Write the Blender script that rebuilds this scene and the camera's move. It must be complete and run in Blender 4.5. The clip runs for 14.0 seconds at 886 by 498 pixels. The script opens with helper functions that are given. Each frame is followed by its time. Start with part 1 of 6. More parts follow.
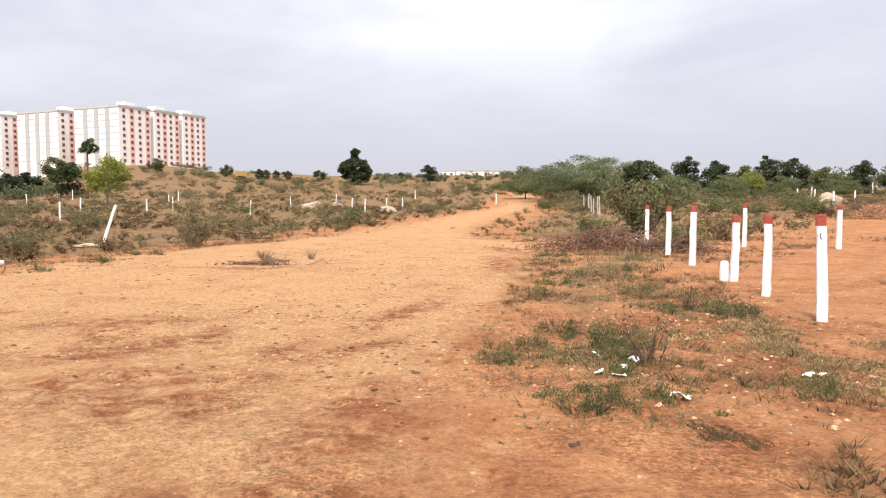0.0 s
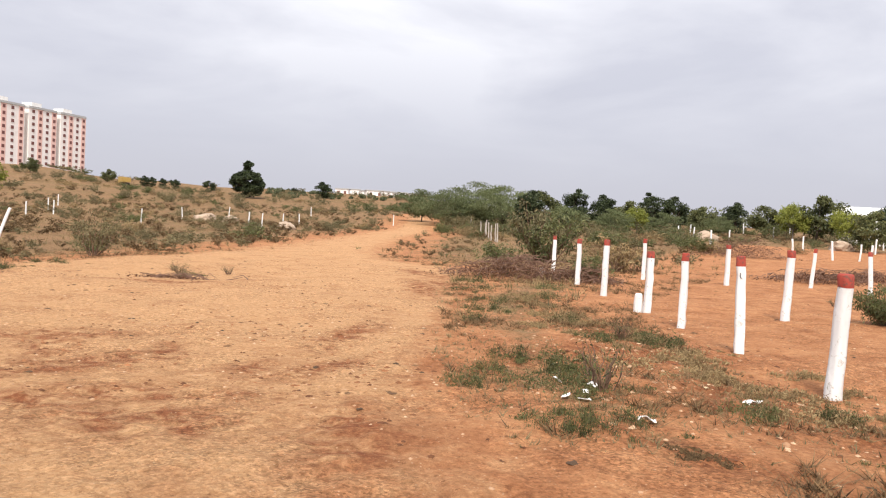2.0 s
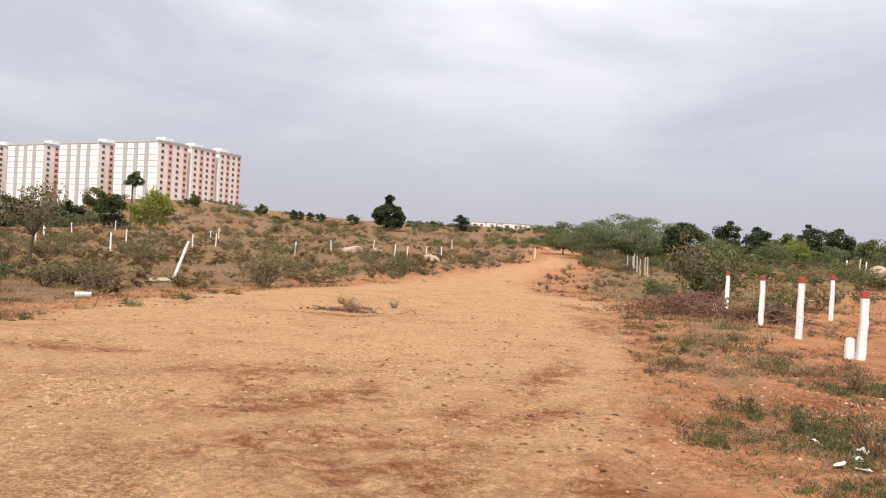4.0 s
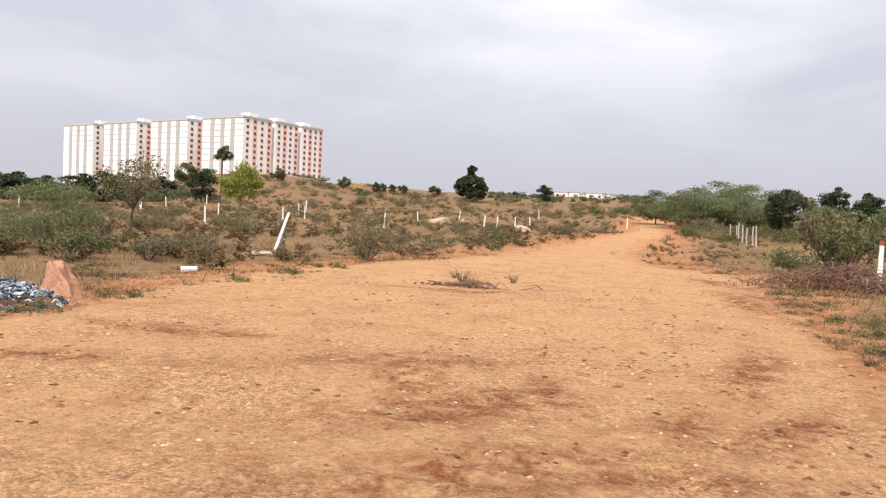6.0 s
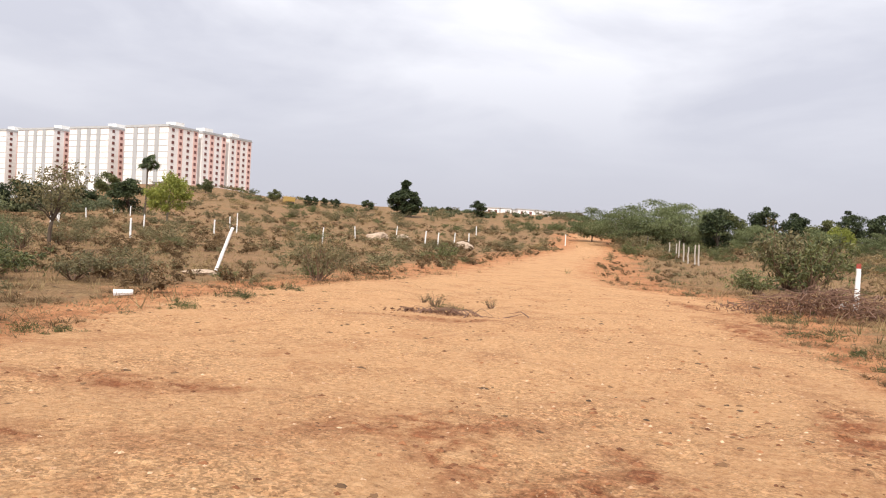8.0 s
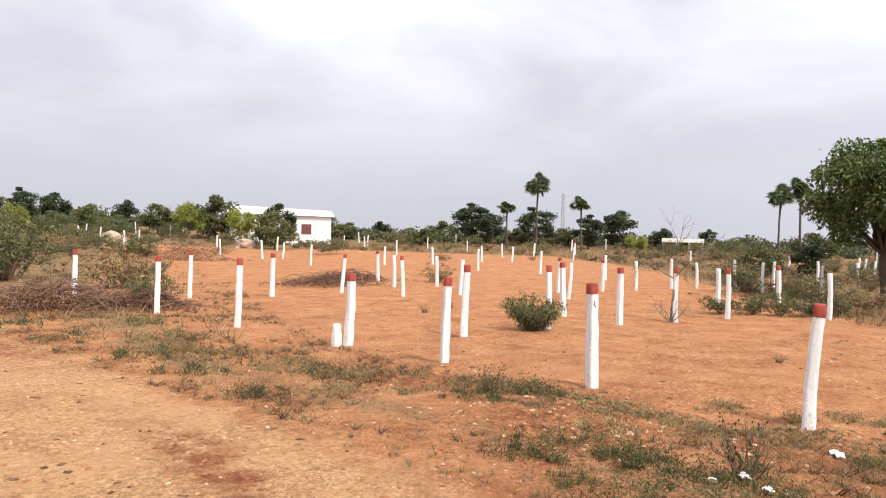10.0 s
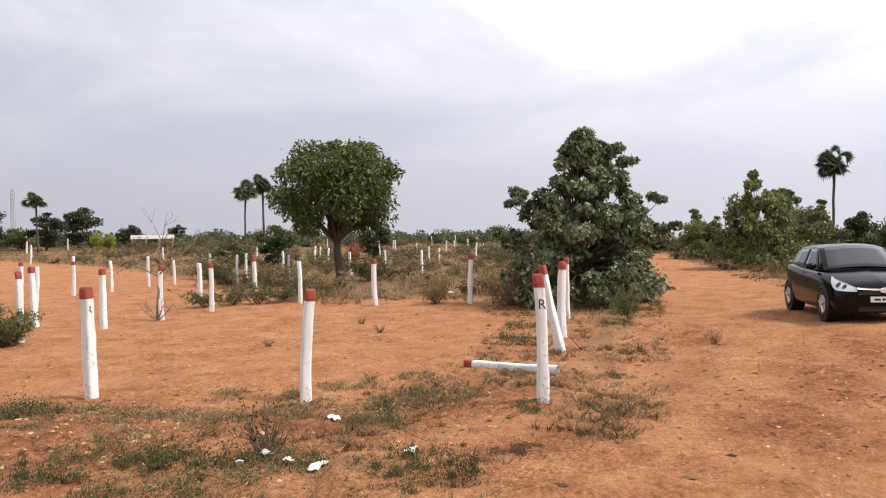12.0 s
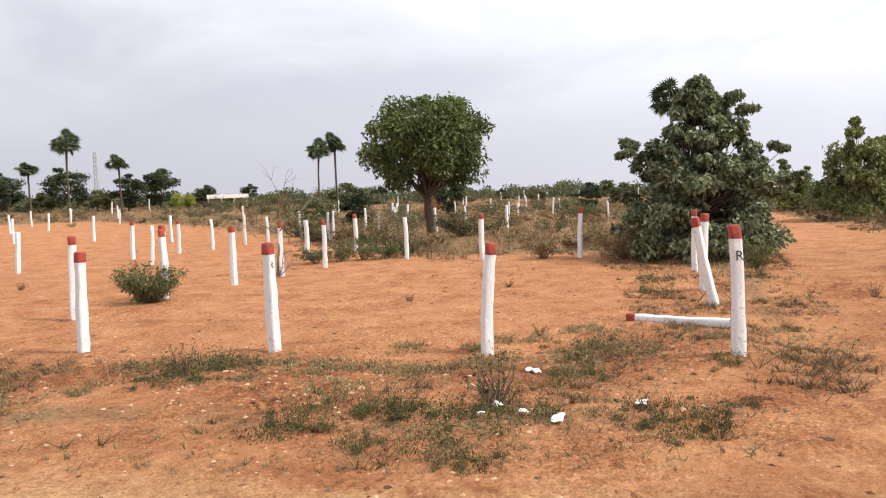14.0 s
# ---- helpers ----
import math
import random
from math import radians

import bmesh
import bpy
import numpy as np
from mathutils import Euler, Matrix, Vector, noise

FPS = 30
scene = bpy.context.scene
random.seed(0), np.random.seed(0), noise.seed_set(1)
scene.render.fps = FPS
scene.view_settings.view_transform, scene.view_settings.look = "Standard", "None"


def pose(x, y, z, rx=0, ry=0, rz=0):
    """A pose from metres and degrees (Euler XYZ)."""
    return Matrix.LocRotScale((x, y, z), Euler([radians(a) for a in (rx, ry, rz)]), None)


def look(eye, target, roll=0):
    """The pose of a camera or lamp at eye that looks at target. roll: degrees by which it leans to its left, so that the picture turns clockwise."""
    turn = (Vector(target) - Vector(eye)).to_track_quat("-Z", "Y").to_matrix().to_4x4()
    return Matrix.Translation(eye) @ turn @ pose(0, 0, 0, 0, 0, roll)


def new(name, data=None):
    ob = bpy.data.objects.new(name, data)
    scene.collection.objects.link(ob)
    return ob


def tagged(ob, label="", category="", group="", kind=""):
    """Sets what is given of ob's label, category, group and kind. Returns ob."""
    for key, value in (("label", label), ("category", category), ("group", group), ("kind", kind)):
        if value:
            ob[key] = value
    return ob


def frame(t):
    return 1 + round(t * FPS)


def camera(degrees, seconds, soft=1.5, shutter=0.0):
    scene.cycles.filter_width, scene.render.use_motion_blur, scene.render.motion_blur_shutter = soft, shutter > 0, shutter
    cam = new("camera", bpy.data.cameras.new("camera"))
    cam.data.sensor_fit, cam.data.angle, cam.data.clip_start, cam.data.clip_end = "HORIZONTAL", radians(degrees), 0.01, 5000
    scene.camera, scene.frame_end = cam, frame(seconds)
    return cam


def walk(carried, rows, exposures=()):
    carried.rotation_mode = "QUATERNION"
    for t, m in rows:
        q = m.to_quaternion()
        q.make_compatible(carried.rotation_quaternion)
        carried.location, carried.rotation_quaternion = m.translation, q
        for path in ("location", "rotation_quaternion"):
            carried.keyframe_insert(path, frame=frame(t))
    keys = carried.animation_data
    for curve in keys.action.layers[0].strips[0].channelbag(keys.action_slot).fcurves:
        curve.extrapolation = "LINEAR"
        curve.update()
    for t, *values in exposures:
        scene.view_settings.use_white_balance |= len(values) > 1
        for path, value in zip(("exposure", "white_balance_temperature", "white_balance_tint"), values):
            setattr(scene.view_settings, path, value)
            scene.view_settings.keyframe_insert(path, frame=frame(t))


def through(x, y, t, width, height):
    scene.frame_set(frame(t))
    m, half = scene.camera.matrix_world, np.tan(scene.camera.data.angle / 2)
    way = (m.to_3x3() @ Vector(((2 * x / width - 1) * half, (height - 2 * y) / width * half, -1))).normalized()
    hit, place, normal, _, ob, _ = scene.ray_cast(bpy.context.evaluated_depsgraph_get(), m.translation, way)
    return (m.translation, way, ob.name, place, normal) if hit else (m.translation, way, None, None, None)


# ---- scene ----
from mathutils.bvhtree import BVHTree

cam = camera(60.0, 14.0, soft=1.15)
PATH = [
    (0, (4.427, -2.328, 1.617), (3.624, -0.5, 1.492), -0.2),
    (0.5, (4.099, -2.447, 1.68), (3.359, -0.591, 1.589), 0.1),
    (1, (3.856, -2.657, 1.715), (3.252, -0.752, 1.635), 1.3),
    (1.5, (3.788, -2.835, 1.7), (3.276, -0.904, 1.609), 2.3),
    (1.7, (3.777, -2.846, 1.701), (3.274, -0.912, 1.609), 2.4),
    (2, (3.704, -2.949, 1.676), (3.172, -1.022, 1.611), 2.8),
    (2.5, (3.43, -3.006, 1.73), (2.793, -1.111, 1.725), 2.6),
    (3, (3.193, -2.936, 1.71), (2.479, -1.068, 1.714), 2.7),
    (3.5, (2.941, -2.775, 1.698), (2.129, -0.947, 1.711), 2.8),
    (3.7, (2.83, -2.735, 1.689), (1.994, -0.919, 1.698), 2.9),
    (5.8, (1.068, -1.737, 1.583), (0.064, -0.008, 1.519), 2.6),
    (6, (0.891, -1.618, 1.577), (-0.146, 0.09, 1.495), 2.5),
    (6.5, (0.403, -1.386, 1.564), (-0.679, 0.293, 1.467), 2.3),
    (7, (-0.024, -1.065, 1.58), (-1.024, 0.665, 1.499), 2.5),
    (7.5, (-0.499, -0.753, 1.571), (-1.553, 0.946, 1.511), 1.8),
    (8, (-0.916, -0.478, 1.615), (-1.794, 1.319, 1.58), 3.1),
    (8.2, (-1.068, -0.318, 1.606), (-1.86, 1.518, 1.579), 3.8),
    (10.3, (-2.284, 1.28, 1.904), (-0.801, 2.622, 1.871), 0.8),
    (10.5, (-2.308, 1.291, 1.898), (-0.567, 2.275, 1.86), 0.3),
    (11, (-2.398, 1.216, 1.891), (-0.48, 1.78, 1.851), -1.0),
    (11.5, (-2.471, 1.176, 1.885), (-0.545, 1.71, 1.83), -1.2),
    (12, (-2.623, 1.346, 1.906), (-0.749, 2.045, 1.886), -1.2),
    (12.5, (-2.782, 1.644, 1.96), (-0.96, 2.468, 1.935), -1.7),
    (13, (-2.801, 1.922, 1.892), (-0.952, 2.682, 1.844), -2.5),
    (13.5, (-2.888, 2.352, 1.874), (-1.024, 3.072, 1.78), -2.6),
    (14, (-3.12, 2.78, 1.908), (-1.31, 3.62, 1.778), -2.0),
]
EXPOSURES = [(0, 0.62), (0.5, 0.58), (1.5, 0.5), (2, 0.46), (2.5, 0.35), (3, 0.27), (3.7, 0.3), (5.8, 0.44), (6.5, 0.5), (8.2, 0.48), (10.3, 0.55), (10.6, 0.48), (11, 0.28), (12.5, 0.32), (13.4, 0.34), (14, 0.5)]
walk(cam, [(t, look(e, g, r)) for t, e, g, r in PATH], EXPOSURES)

# ---- sky, sun, exposure ----
SUN_AZ, SUN_EL = 168.0, 50.0     # degrees clockwise from +y, degrees up
world = bpy.data.worlds.new("overcast_sky")
scene.world = world
world.use_nodes = True
wt = world.node_tree
wt.nodes.clear()


def wnode(kind, **sets):
    n = wt.nodes.new(kind)
    for key, value in sets.items():
        n.inputs[key].default_value = value
    return n


w_out = wnode("ShaderNodeOutputWorld")
w_bg = wnode("ShaderNodeBackground")
w_sky = wnode("ShaderNodeTexSky")
w_sky.sky_type, w_sky.sun_disc = "NISHITA", False
w_sky.sun_elevation, w_sky.sun_rotation = radians(SUN_EL), radians(SUN_AZ)
w_sky.dust_density, w_sky.ozone_density = 3.0, 1.5
w_dim = wnode("ShaderNodeVectorMath")
w_dim.operation = "SCALE"
w_dim.inputs["Scale"].default_value = 0.10
wt.links.new(w_sky.outputs[0], w_dim.inputs[0])
w_co = wnode("ShaderNodeTexCoord")
w_sep = wnode("ShaderNodeSeparateXYZ")
wt.links.new(w_co.outputs["Generated"], w_sep.inputs[0])
# cloud layer: the direction is thrown on a flat sheet, so that clouds shrink towards the horizon
w_up = wnode("ShaderNodeMath")
w_up.operation = "ADD"
w_up.inputs[1].default_value = 0.22
wt.links.new(w_sep.outputs[2], w_up.inputs[0])
w_div = wnode("ShaderNodeVectorMath")
w_div.operation = "DIVIDE"
w_com = wnode("ShaderNodeCombineXYZ")
for i in range(3):
    wt.links.new(w_up.outputs[0], w_com.inputs[i])
wt.links.new(w_co.outputs["Generated"], w_div.inputs[0])
wt.links.new(w_com.outputs[0], w_div.inputs[1])
w_noise = wnode("ShaderNodeTexNoise", Scale=1.15, Detail=7.0, Roughness=0.52, Distortion=0.35)
wt.links.new(w_div.outputs[0], w_noise.inputs["Vector"])
w_ramp = wnode("ShaderNodeValToRGB")
w_ramp.color_ramp.elements[0].position, w_ramp.color_ramp.elements[0].color = 0.36, (0.58, 0.583, 0.645, 1)
w_ramp.color_ramp.elements[1].position, w_ramp.color_ramp.elements[1].color = 0.64, (1.01, 1.0, 1.02, 1)
wt.links.new(w_noise.outputs[0], w_ramp.inputs[0])
# haze towards the horizon
w_hz = wnode("ShaderNodeMapRange")
w_hz.inputs["From Min"].default_value, w_hz.inputs["From Max"].default_value = 0.02, 0.42
w_hz.interpolation_type = "SMOOTHSTEP"
wt.links.new(w_sep.outputs[2], w_hz.inputs[0])
w_mix = wnode("ShaderNodeMix")
w_mix.data_type = "RGBA"
w_mix.inputs[6].default_value = (0.47, 0.468, 0.53, 1)
wt.links.new(w_hz.outputs[0], w_mix.inputs[0])
wt.links.new(w_ramp.outputs[0], w_mix.inputs[7])
# the cloud cover is thinner and brighter on the sun's side
w_dot = wnode("ShaderNodeVectorMath")
w_dot.operation = "DOT_PRODUCT"
w_dot.inputs[1].default_value = (math.sin(radians(SUN_AZ)), math.cos(radians(SUN_AZ)), 0.0)
wt.links.new(w_co.outputs["Generated"], w_dot.inputs[0])
w_glow = wnode("ShaderNodeMapRange")
w_glow.interpolation_type = "SMOOTHSTEP"
for _i, _v in enumerate((-0.75, 0.6, 1.0, 1.36)):
    w_glow.inputs[_i + 1].default_value = _v
wt.links.new(w_dot.outputs["Value"], w_glow.inputs[0])
w_lit = wnode("ShaderNodeVectorMath")
w_lit.operation = "SCALE"
wt.links.new(w_mix.outputs[2], w_lit.inputs[0])
wt.links.new(w_glow.outputs[0], w_lit.inputs["Scale"])
w_all = wnode("ShaderNodeMix")
w_all.data_type = "RGBA"
w_all.inputs[0].default_value = 0.9
wt.links.new(w_dim.outputs[0], w_all.inputs[6])
wt.links.new(w_lit.outputs[0], w_all.inputs[7])
wt.links.new(w_all.outputs[2], w_bg.inputs["Color"])
w_bg.inputs["Strength"].default_value = 1.0
wt.links.new(w_bg.outputs[0], w_out.inputs[0])

sun = new("sun", bpy.data.lights.new("sun", "SUN"))
sun.data.energy, sun.data.angle, sun.data.color = 3.3, radians(12), (1.0, 0.93, 0.82)
_sa, _se = radians(SUN_AZ), radians(SUN_EL)
sun.matrix_world = look((60 * math.sin(_sa) * math.cos(_se), 60 * math.cos(_sa) * math.cos(_se), 60 * math.sin(_se)), (0, 0, 0))

# ---- materials ----


class Nodes:
    """A small builder for node materials."""

    def __init__(self, name, rough=0.8, metal=0.0):
        self.mat = bpy.data.materials.new(name)
        self.mat.use_nodes = True
        self.t = self.mat.node_tree
        self.b = self.t.nodes["Principled BSDF"]
        self.out = self.t.nodes["Material Output"]
        self.b.inputs["Roughness"].default_value = rough
        self.b.inputs["Metallic"].default_value = metal

    def add(self, kind, **sets):
        n = self.t.nodes.new(kind)
        for key, value in sets.items():
            n.inputs[key].default_value = value
        return n

    def link(self, a, b):
        self.t.links.new(a, b)

    def coords(self, space="Object"):
        return self.add("ShaderNodeTexCoord").outputs[space]

    def noise(self, scale, detail=4.0, rough=0.55, co=None, dist=0.0):
        n = self.add("ShaderNodeTexNoise", Scale=scale, Detail=detail, Roughness=rough, Distortion=dist)
        if co is not None:
            self.link(co, n.inputs["Vector"])
        return n.outputs[0]

    def ramp(self, fac, *stops):
        n = self.add("ShaderNodeValToRGB")
        e = n.color_ramp.elements
        while len(e) < len(stops):
            e.new(0.5)
        for el, (p, c) in zip(e, stops):
            el.position, el.color = p, (c if len(c) == 4 else (*c, 1))
        self.link(fac, n.inputs[0])
        return n.outputs[0]

    def mix(self, fac, a, b, mode="MIX"):
        n = self.add("ShaderNodeMix")
        n.data_type, n.blend_type = "RGBA", mode
        for sock, v in ((n.inputs[0], fac), (n.inputs[6], a), (n.inputs[7], b)):
            if hasattr(v, "links"):
                self.link(v, sock)
            elif isinstance(v, tuple):
                sock.default_value = (*v, 1)
            else:
                sock.default_value = v
        return n.outputs[2]

    def math(self, op, a, b=0.0):
        n = self.add("ShaderNodeMath")
        n.operation = op
        for sock, v in ((n.inputs[0], a), (n.inputs[1], b)):
            if hasattr(v, "links"):
                self.link(v, sock)
            else:
                sock.default_value = v
        return n.outputs[0]

    def bump(self, height, strength=0.4, distance=0.02):
        n = self.add("ShaderNodeBump", Strength=strength, Distance=distance)
        self.link(height, n.inputs["Height"])
        self.link(n.outputs[0], self.b.inputs["Normal"])

    def color(self, c):
        if hasattr(c, "links"):
            self.link(c, self.b.inputs["Base Color"])
        else:
            self.b.inputs["Base Color"].default_value = (*c, 1)
        return self.mat


def plain(name, c, rough=0.6, metal=0.0, var=0.25, scale=9.0, bump=0.15):
    """A surface of one colour with grain and stains at two scales."""
    n = Nodes(name, rough, metal)
    co = n.coords()
    a, b = n.noise(scale, 5, 0.6, co), n.noise(scale * 7, 3, 0.6, co)
    m = n.math("ADD", n.math("MULTIPLY", a, 0.6), n.math("MULTIPLY", b, 0.4))
    lo = tuple(v * (1 - var) for v in c)
    hi = tuple(min(1, v * (1 + var * 0.8)) for v in c)
    if bump:
        n.bump(m, bump, 0.02)
    return n.color(n.ramp(m, (0.3, lo), (0.7, hi)))


def leafy(name, dark, light, rough=0.55, through=0.25):
    """Leaves: each its own tone, a little light comes through."""
    n = Nodes(name, rough)
    g = n.add("ShaderNodeNewGeometry")
    o = n.add("ShaderNodeObjectInfo")
    big = n.noise(0.9, 2, 0.5, n.coords())
    f = n.math("ADD", n.math("MULTIPLY", g.outputs["Random Per Island"], 0.65), n.math("MULTIPLY", big, 0.5))
    f = n.math("ADD", f, n.math("MULTIPLY", n.math("SUBTRACT", o.outputs["Random"], 0.5), 0.25))
    c = n.ramp(f, (0.2, dark), (0.95, light))
    n.color(c)
    n.b.inputs["Specular IOR Level"].default_value = 0.35
    tr = n.add("ShaderNodeBsdfTranslucent")
    n.link(c, tr.inputs[0])
    mx = n.add("ShaderNodeMixShader")
    mx.inputs[0].default_value = through
    n.link(n.b.outputs[0], mx.inputs[1])
    n.link(tr.outputs[0], mx.inputs[2])
    n.link(mx.outputs[0], n.out.inputs[0])
    return n.mat


def ground_material():
    n = Nodes("laterite_soil", 0.95)
    n.b.inputs["Specular IOR Level"].default_value = 0.15
    co = n.coords()
    track = n.add("ShaderNodeAttribute")
    track.attribute_name = "track"
    scrub = n.add("ShaderNodeAttribute")
    scrub.attribute_name = "scrub"
    broad, mid = n.noise(0.22, 4, 0.6, co), n.noise(1.3, 5, 0.65, co, 0.4)
    fine, grit = n.noise(13.0, 7, 0.78, co), n.noise(60.0, 3, 0.6, co)
    # bare red soil
    speck = n.math("ADD", n.math("MULTIPLY", mid, 0.5), n.math("MULTIPLY", fine, 0.5))
    soil = n.ramp(speck, (0.36, (0.22, 0.083, 0.034)), (0.5, (0.385, 0.173, 0.079)), (0.64, (0.495, 0.258, 0.125)))
    # pale, driven soil with red patches where the crust is broken
    pale = n.ramp(fine, (0.30, (0.33, 0.170, 0.075)), (0.46, (0.45, 0.252, 0.124)), (0.68, (0.56, 0.345, 0.185)))
    broken = n.ramp(n.noise(0.9, 9, 0.78, co, 0.5), (0.50, (0, 0, 0)), (0.60, (1, 1, 1)))
    pale = n.mix(n.math("MULTIPLY", broken, 0.42), pale, n.ramp(fine, (0.35, (0.20, 0.072, 0.030)), (0.65, (0.34, 0.150, 0.068))))
    churn = n.add("ShaderNodeAttribute")
    churn.attribute_name = "churn"
    ch = n.math("MULTIPLY", churn.outputs["Fac"], n.ramp(n.noise(2.6, 8, 0.75, co, 0.4), (0.40, (0, 0, 0)), (0.58, (1, 1, 1))))
    tr = n.math("ADD", track.outputs["Fac"], n.math("MULTIPLY", n.math("SUBTRACT", mid, 0.5), 0.9))
    tr = n.ramp(tr, (0.35, (0, 0, 0)), (0.65, (1, 1, 1)))
    c = n.mix(tr, soil, pale)
    c = n.mix(n.math("MULTIPLY", ch, 0.92), c, n.ramp(fine, (0.35, (0.12, 0.034, 0.013)), (0.65, (0.29, 0.10, 0.042))))
    # dry grass litter and grey earth out in the scrub
    dry = n.ramp(n.math("ADD", n.math("MULTIPLY", fine, 0.55), n.math("MULTIPLY", n.noise(2.4, 6, 0.7, co), 0.45)), (0.36, (0.06, 0.038, 0.018)), (0.48, (0.17, 0.105, 0.05)), (0.62, (0.31, 0.20, 0.10)))
    dry = n.mix(n.ramp(broad, (0.42, (0, 0, 0)), (0.62, (0.6, 0.6, 0.6))), dry, (0.26, 0.145, 0.078))
    sc = n.math("ADD", scrub.outputs["Fac"], n.math("MULTIPLY", n.math("SUBTRACT", n.noise(0.6, 5, 0.65, co), 0.5), 1.1))
    sc = n.ramp(sc, (0.38, (0, 0, 0)), (0.66, (1, 1, 1)))
    c = n.mix(sc, c, dry)
    # grit: every grain its own tone, at two sizes
    gritty = n.ramp(n.noise(0.55, 5, 0.6, co), (0.38, (0.15, 0.15, 0.15)), (0.62, (1, 1, 1)))
    for size, lo, hi in ((46.0, 0.62, 1.26), (15.0, 0.84, 1.12)):
        cell = n.add("ShaderNodeTexVoronoi", Scale=size)
        n.link(co, cell.inputs["Vector"])
        tone = n.add("ShaderNodeSeparateColor")
        n.link(cell.outputs["Color"], tone.inputs[0])
        c = n.mix(gritty, c, n.ramp(tone.outputs[0], (0.1, (lo, lo, lo)), (0.9, (hi, hi, hi))), "MULTIPLY")
    # small pale stones and dark crumbs
    vo = n.add("ShaderNodeTexVoronoi", Scale=20.0)
    n.link(co, vo.inputs["Vector"])
    stone = n.ramp(vo.outputs["Distance"], (0.10, (1, 1, 1)), (0.2, (0, 0, 0)))
    some = n.ramp(n.noise(2.5, 4, 0.6, co), (0.48, (0, 0, 0)), (0.58, (1, 1, 1)))
    c = n.mix(n.math("MULTIPLY", n.math("MULTIPLY", stone, some), 0.6), c, (0.60, 0.42, 0.27))
    crumb = n.ramp(n.noise(12.0, 8, 0.8, co), (0.56, (0, 0, 0)), (0.63, (1, 1, 1)))
    c = n.mix(n.math("MULTIPLY", crumb, 0.6), c, (0.12, 0.045, 0.02))
    h = n.math("ADD", n.math("MULTIPLY", fine, 1.0), n.math("MULTIPLY", grit, 0.35))
    h = n.math("ADD", h, n.math("MULTIPLY", mid, 0.5))
    n.bump(h, 0.85, 0.05)
    return n.color(c)


M_GROUND = ground_material()


def paint_material(name, c, worn, amount):
    n = Nodes(name, 0.8)
    co = n.coords()
    spots = n.noise(11.0, 6, 0.7, co, 0.3)
    c2 = n.mix(n.ramp(spots, (amount, (0, 0, 0)), (amount + 0.07, (1, 1, 1))), c, worn)
    c2 = n.mix(n.math("MULTIPLY", n.noise(2.5, 3, 0.5, co), 0.22), c2, tuple(v * 0.6 for v in c))
    n.bump(n.math("ADD", n.noise(18.0, 5, 0.6, co), n.math("MULTIPLY", spots, 0.5)), 0.6, 0.015)
    return n.color(c2)


M_WHITE = paint_material("lime_whitewash", (0.76, 0.755, 0.75), (0.48, 0.44, 0.40), 0.57)
M_RED = paint_material("red_oxide_paint", (0.33, 0.048, 0.03), (0.14, 0.055, 0.04), 0.55)
M_GREYPOST = paint_material("bare_granite", (0.42, 0.37, 0.32), (0.26, 0.22, 0.19), 0.55)
M_INK = plain("black_paint", (0.03, 0.03, 0.035), 0.7, var=0.2)
M_BARK = plain("dark_bark", (0.085, 0.06, 0.042), 0.9, var=0.4, scale=5, bump=0.6)
M_BARK2 = plain("grey_bark", (0.20, 0.165, 0.13), 0.9, var=0.35, scale=6, bump=0.6)
M_TWIG = plain("dry_twig", (0.16, 0.095, 0.06), 0.9, var=0.4, scale=7, bump=0.3)
M_MANGO = leafy("broad_green_leaf", (0.022, 0.038, 0.011), (0.15, 0.19, 0.052), 0.45, 0.28)
M_SHRUB = leafy("grey_green_leaf", (0.055, 0.075, 0.036), (0.37, 0.41, 0.23), 0.38, 0.32)
M_DARK = leafy("dark_leaf", (0.016, 0.026, 0.011), (0.07, 0.09, 0.035), 0.55)
M_ACACIA = leafy("feathery_leaf", (0.07, 0.085, 0.035), (0.22, 0.25, 0.115), 0.65, 0.35)
M_ROADLEAF = leafy("roadside_leaf", (0.055, 0.07, 0.024), (0.27, 0.29, 0.10), 0.5, 0.3)
M_MID = leafy("scrub_leaf", (0.045, 0.055, 0.02), (0.19, 0.195, 0.075), 0.6)
M_YELLOW = leafy("yellow_green_leaf", (0.15, 0.17, 0.03), (0.38, 0.40, 0.09), 0.55, 0.4)
M_PALM = leafy("palmyra_frond", (0.028, 0.042, 0.02), (0.11, 0.14, 0.06), 0.5)
M_WEED = leafy("low_weed", (0.030, 0.036, 0.014), (0.165, 0.165, 0.062), 0.6)
M_BROWNGRASS = leafy("brown_dry_grass", (0.085, 0.053, 0.027), (0.25, 0.165, 0.082), 0.85, 0.25)
M_STRAW = leafy("dry_grass_blade", (0.17, 0.11, 0.055), (0.44, 0.33, 0.17), 0.8, 0.3)
M_OLIVE = leafy("dusty_shrub_leaf", (0.078, 0.068, 0.034), (0.235, 0.20, 0.10), 0.7)
M_STUBBLE = leafy("dead_stubble", (0.055, 0.032, 0.016), (0.25, 0.15, 0.07), 0.9, 0.1)
M_FEATHER = leafy("pale_feathery_leaf", (0.085, 0.095, 0.045), (0.25, 0.27, 0.13), 0.65, 0.35)
M_RUST = leafy("withered_leaf", (0.16, 0.05, 0.02), (0.42, 0.17, 0.06), 0.7)
M_BRUSH = plain("dead_brushwood", (0.17, 0.095, 0.065), 0.9, var=0.5, scale=6, bump=0.4)
M_ROCK = plain("weathered_granite", (0.40, 0.30, 0.22), 0.9, var=0.35, scale=3, bump=0.7)
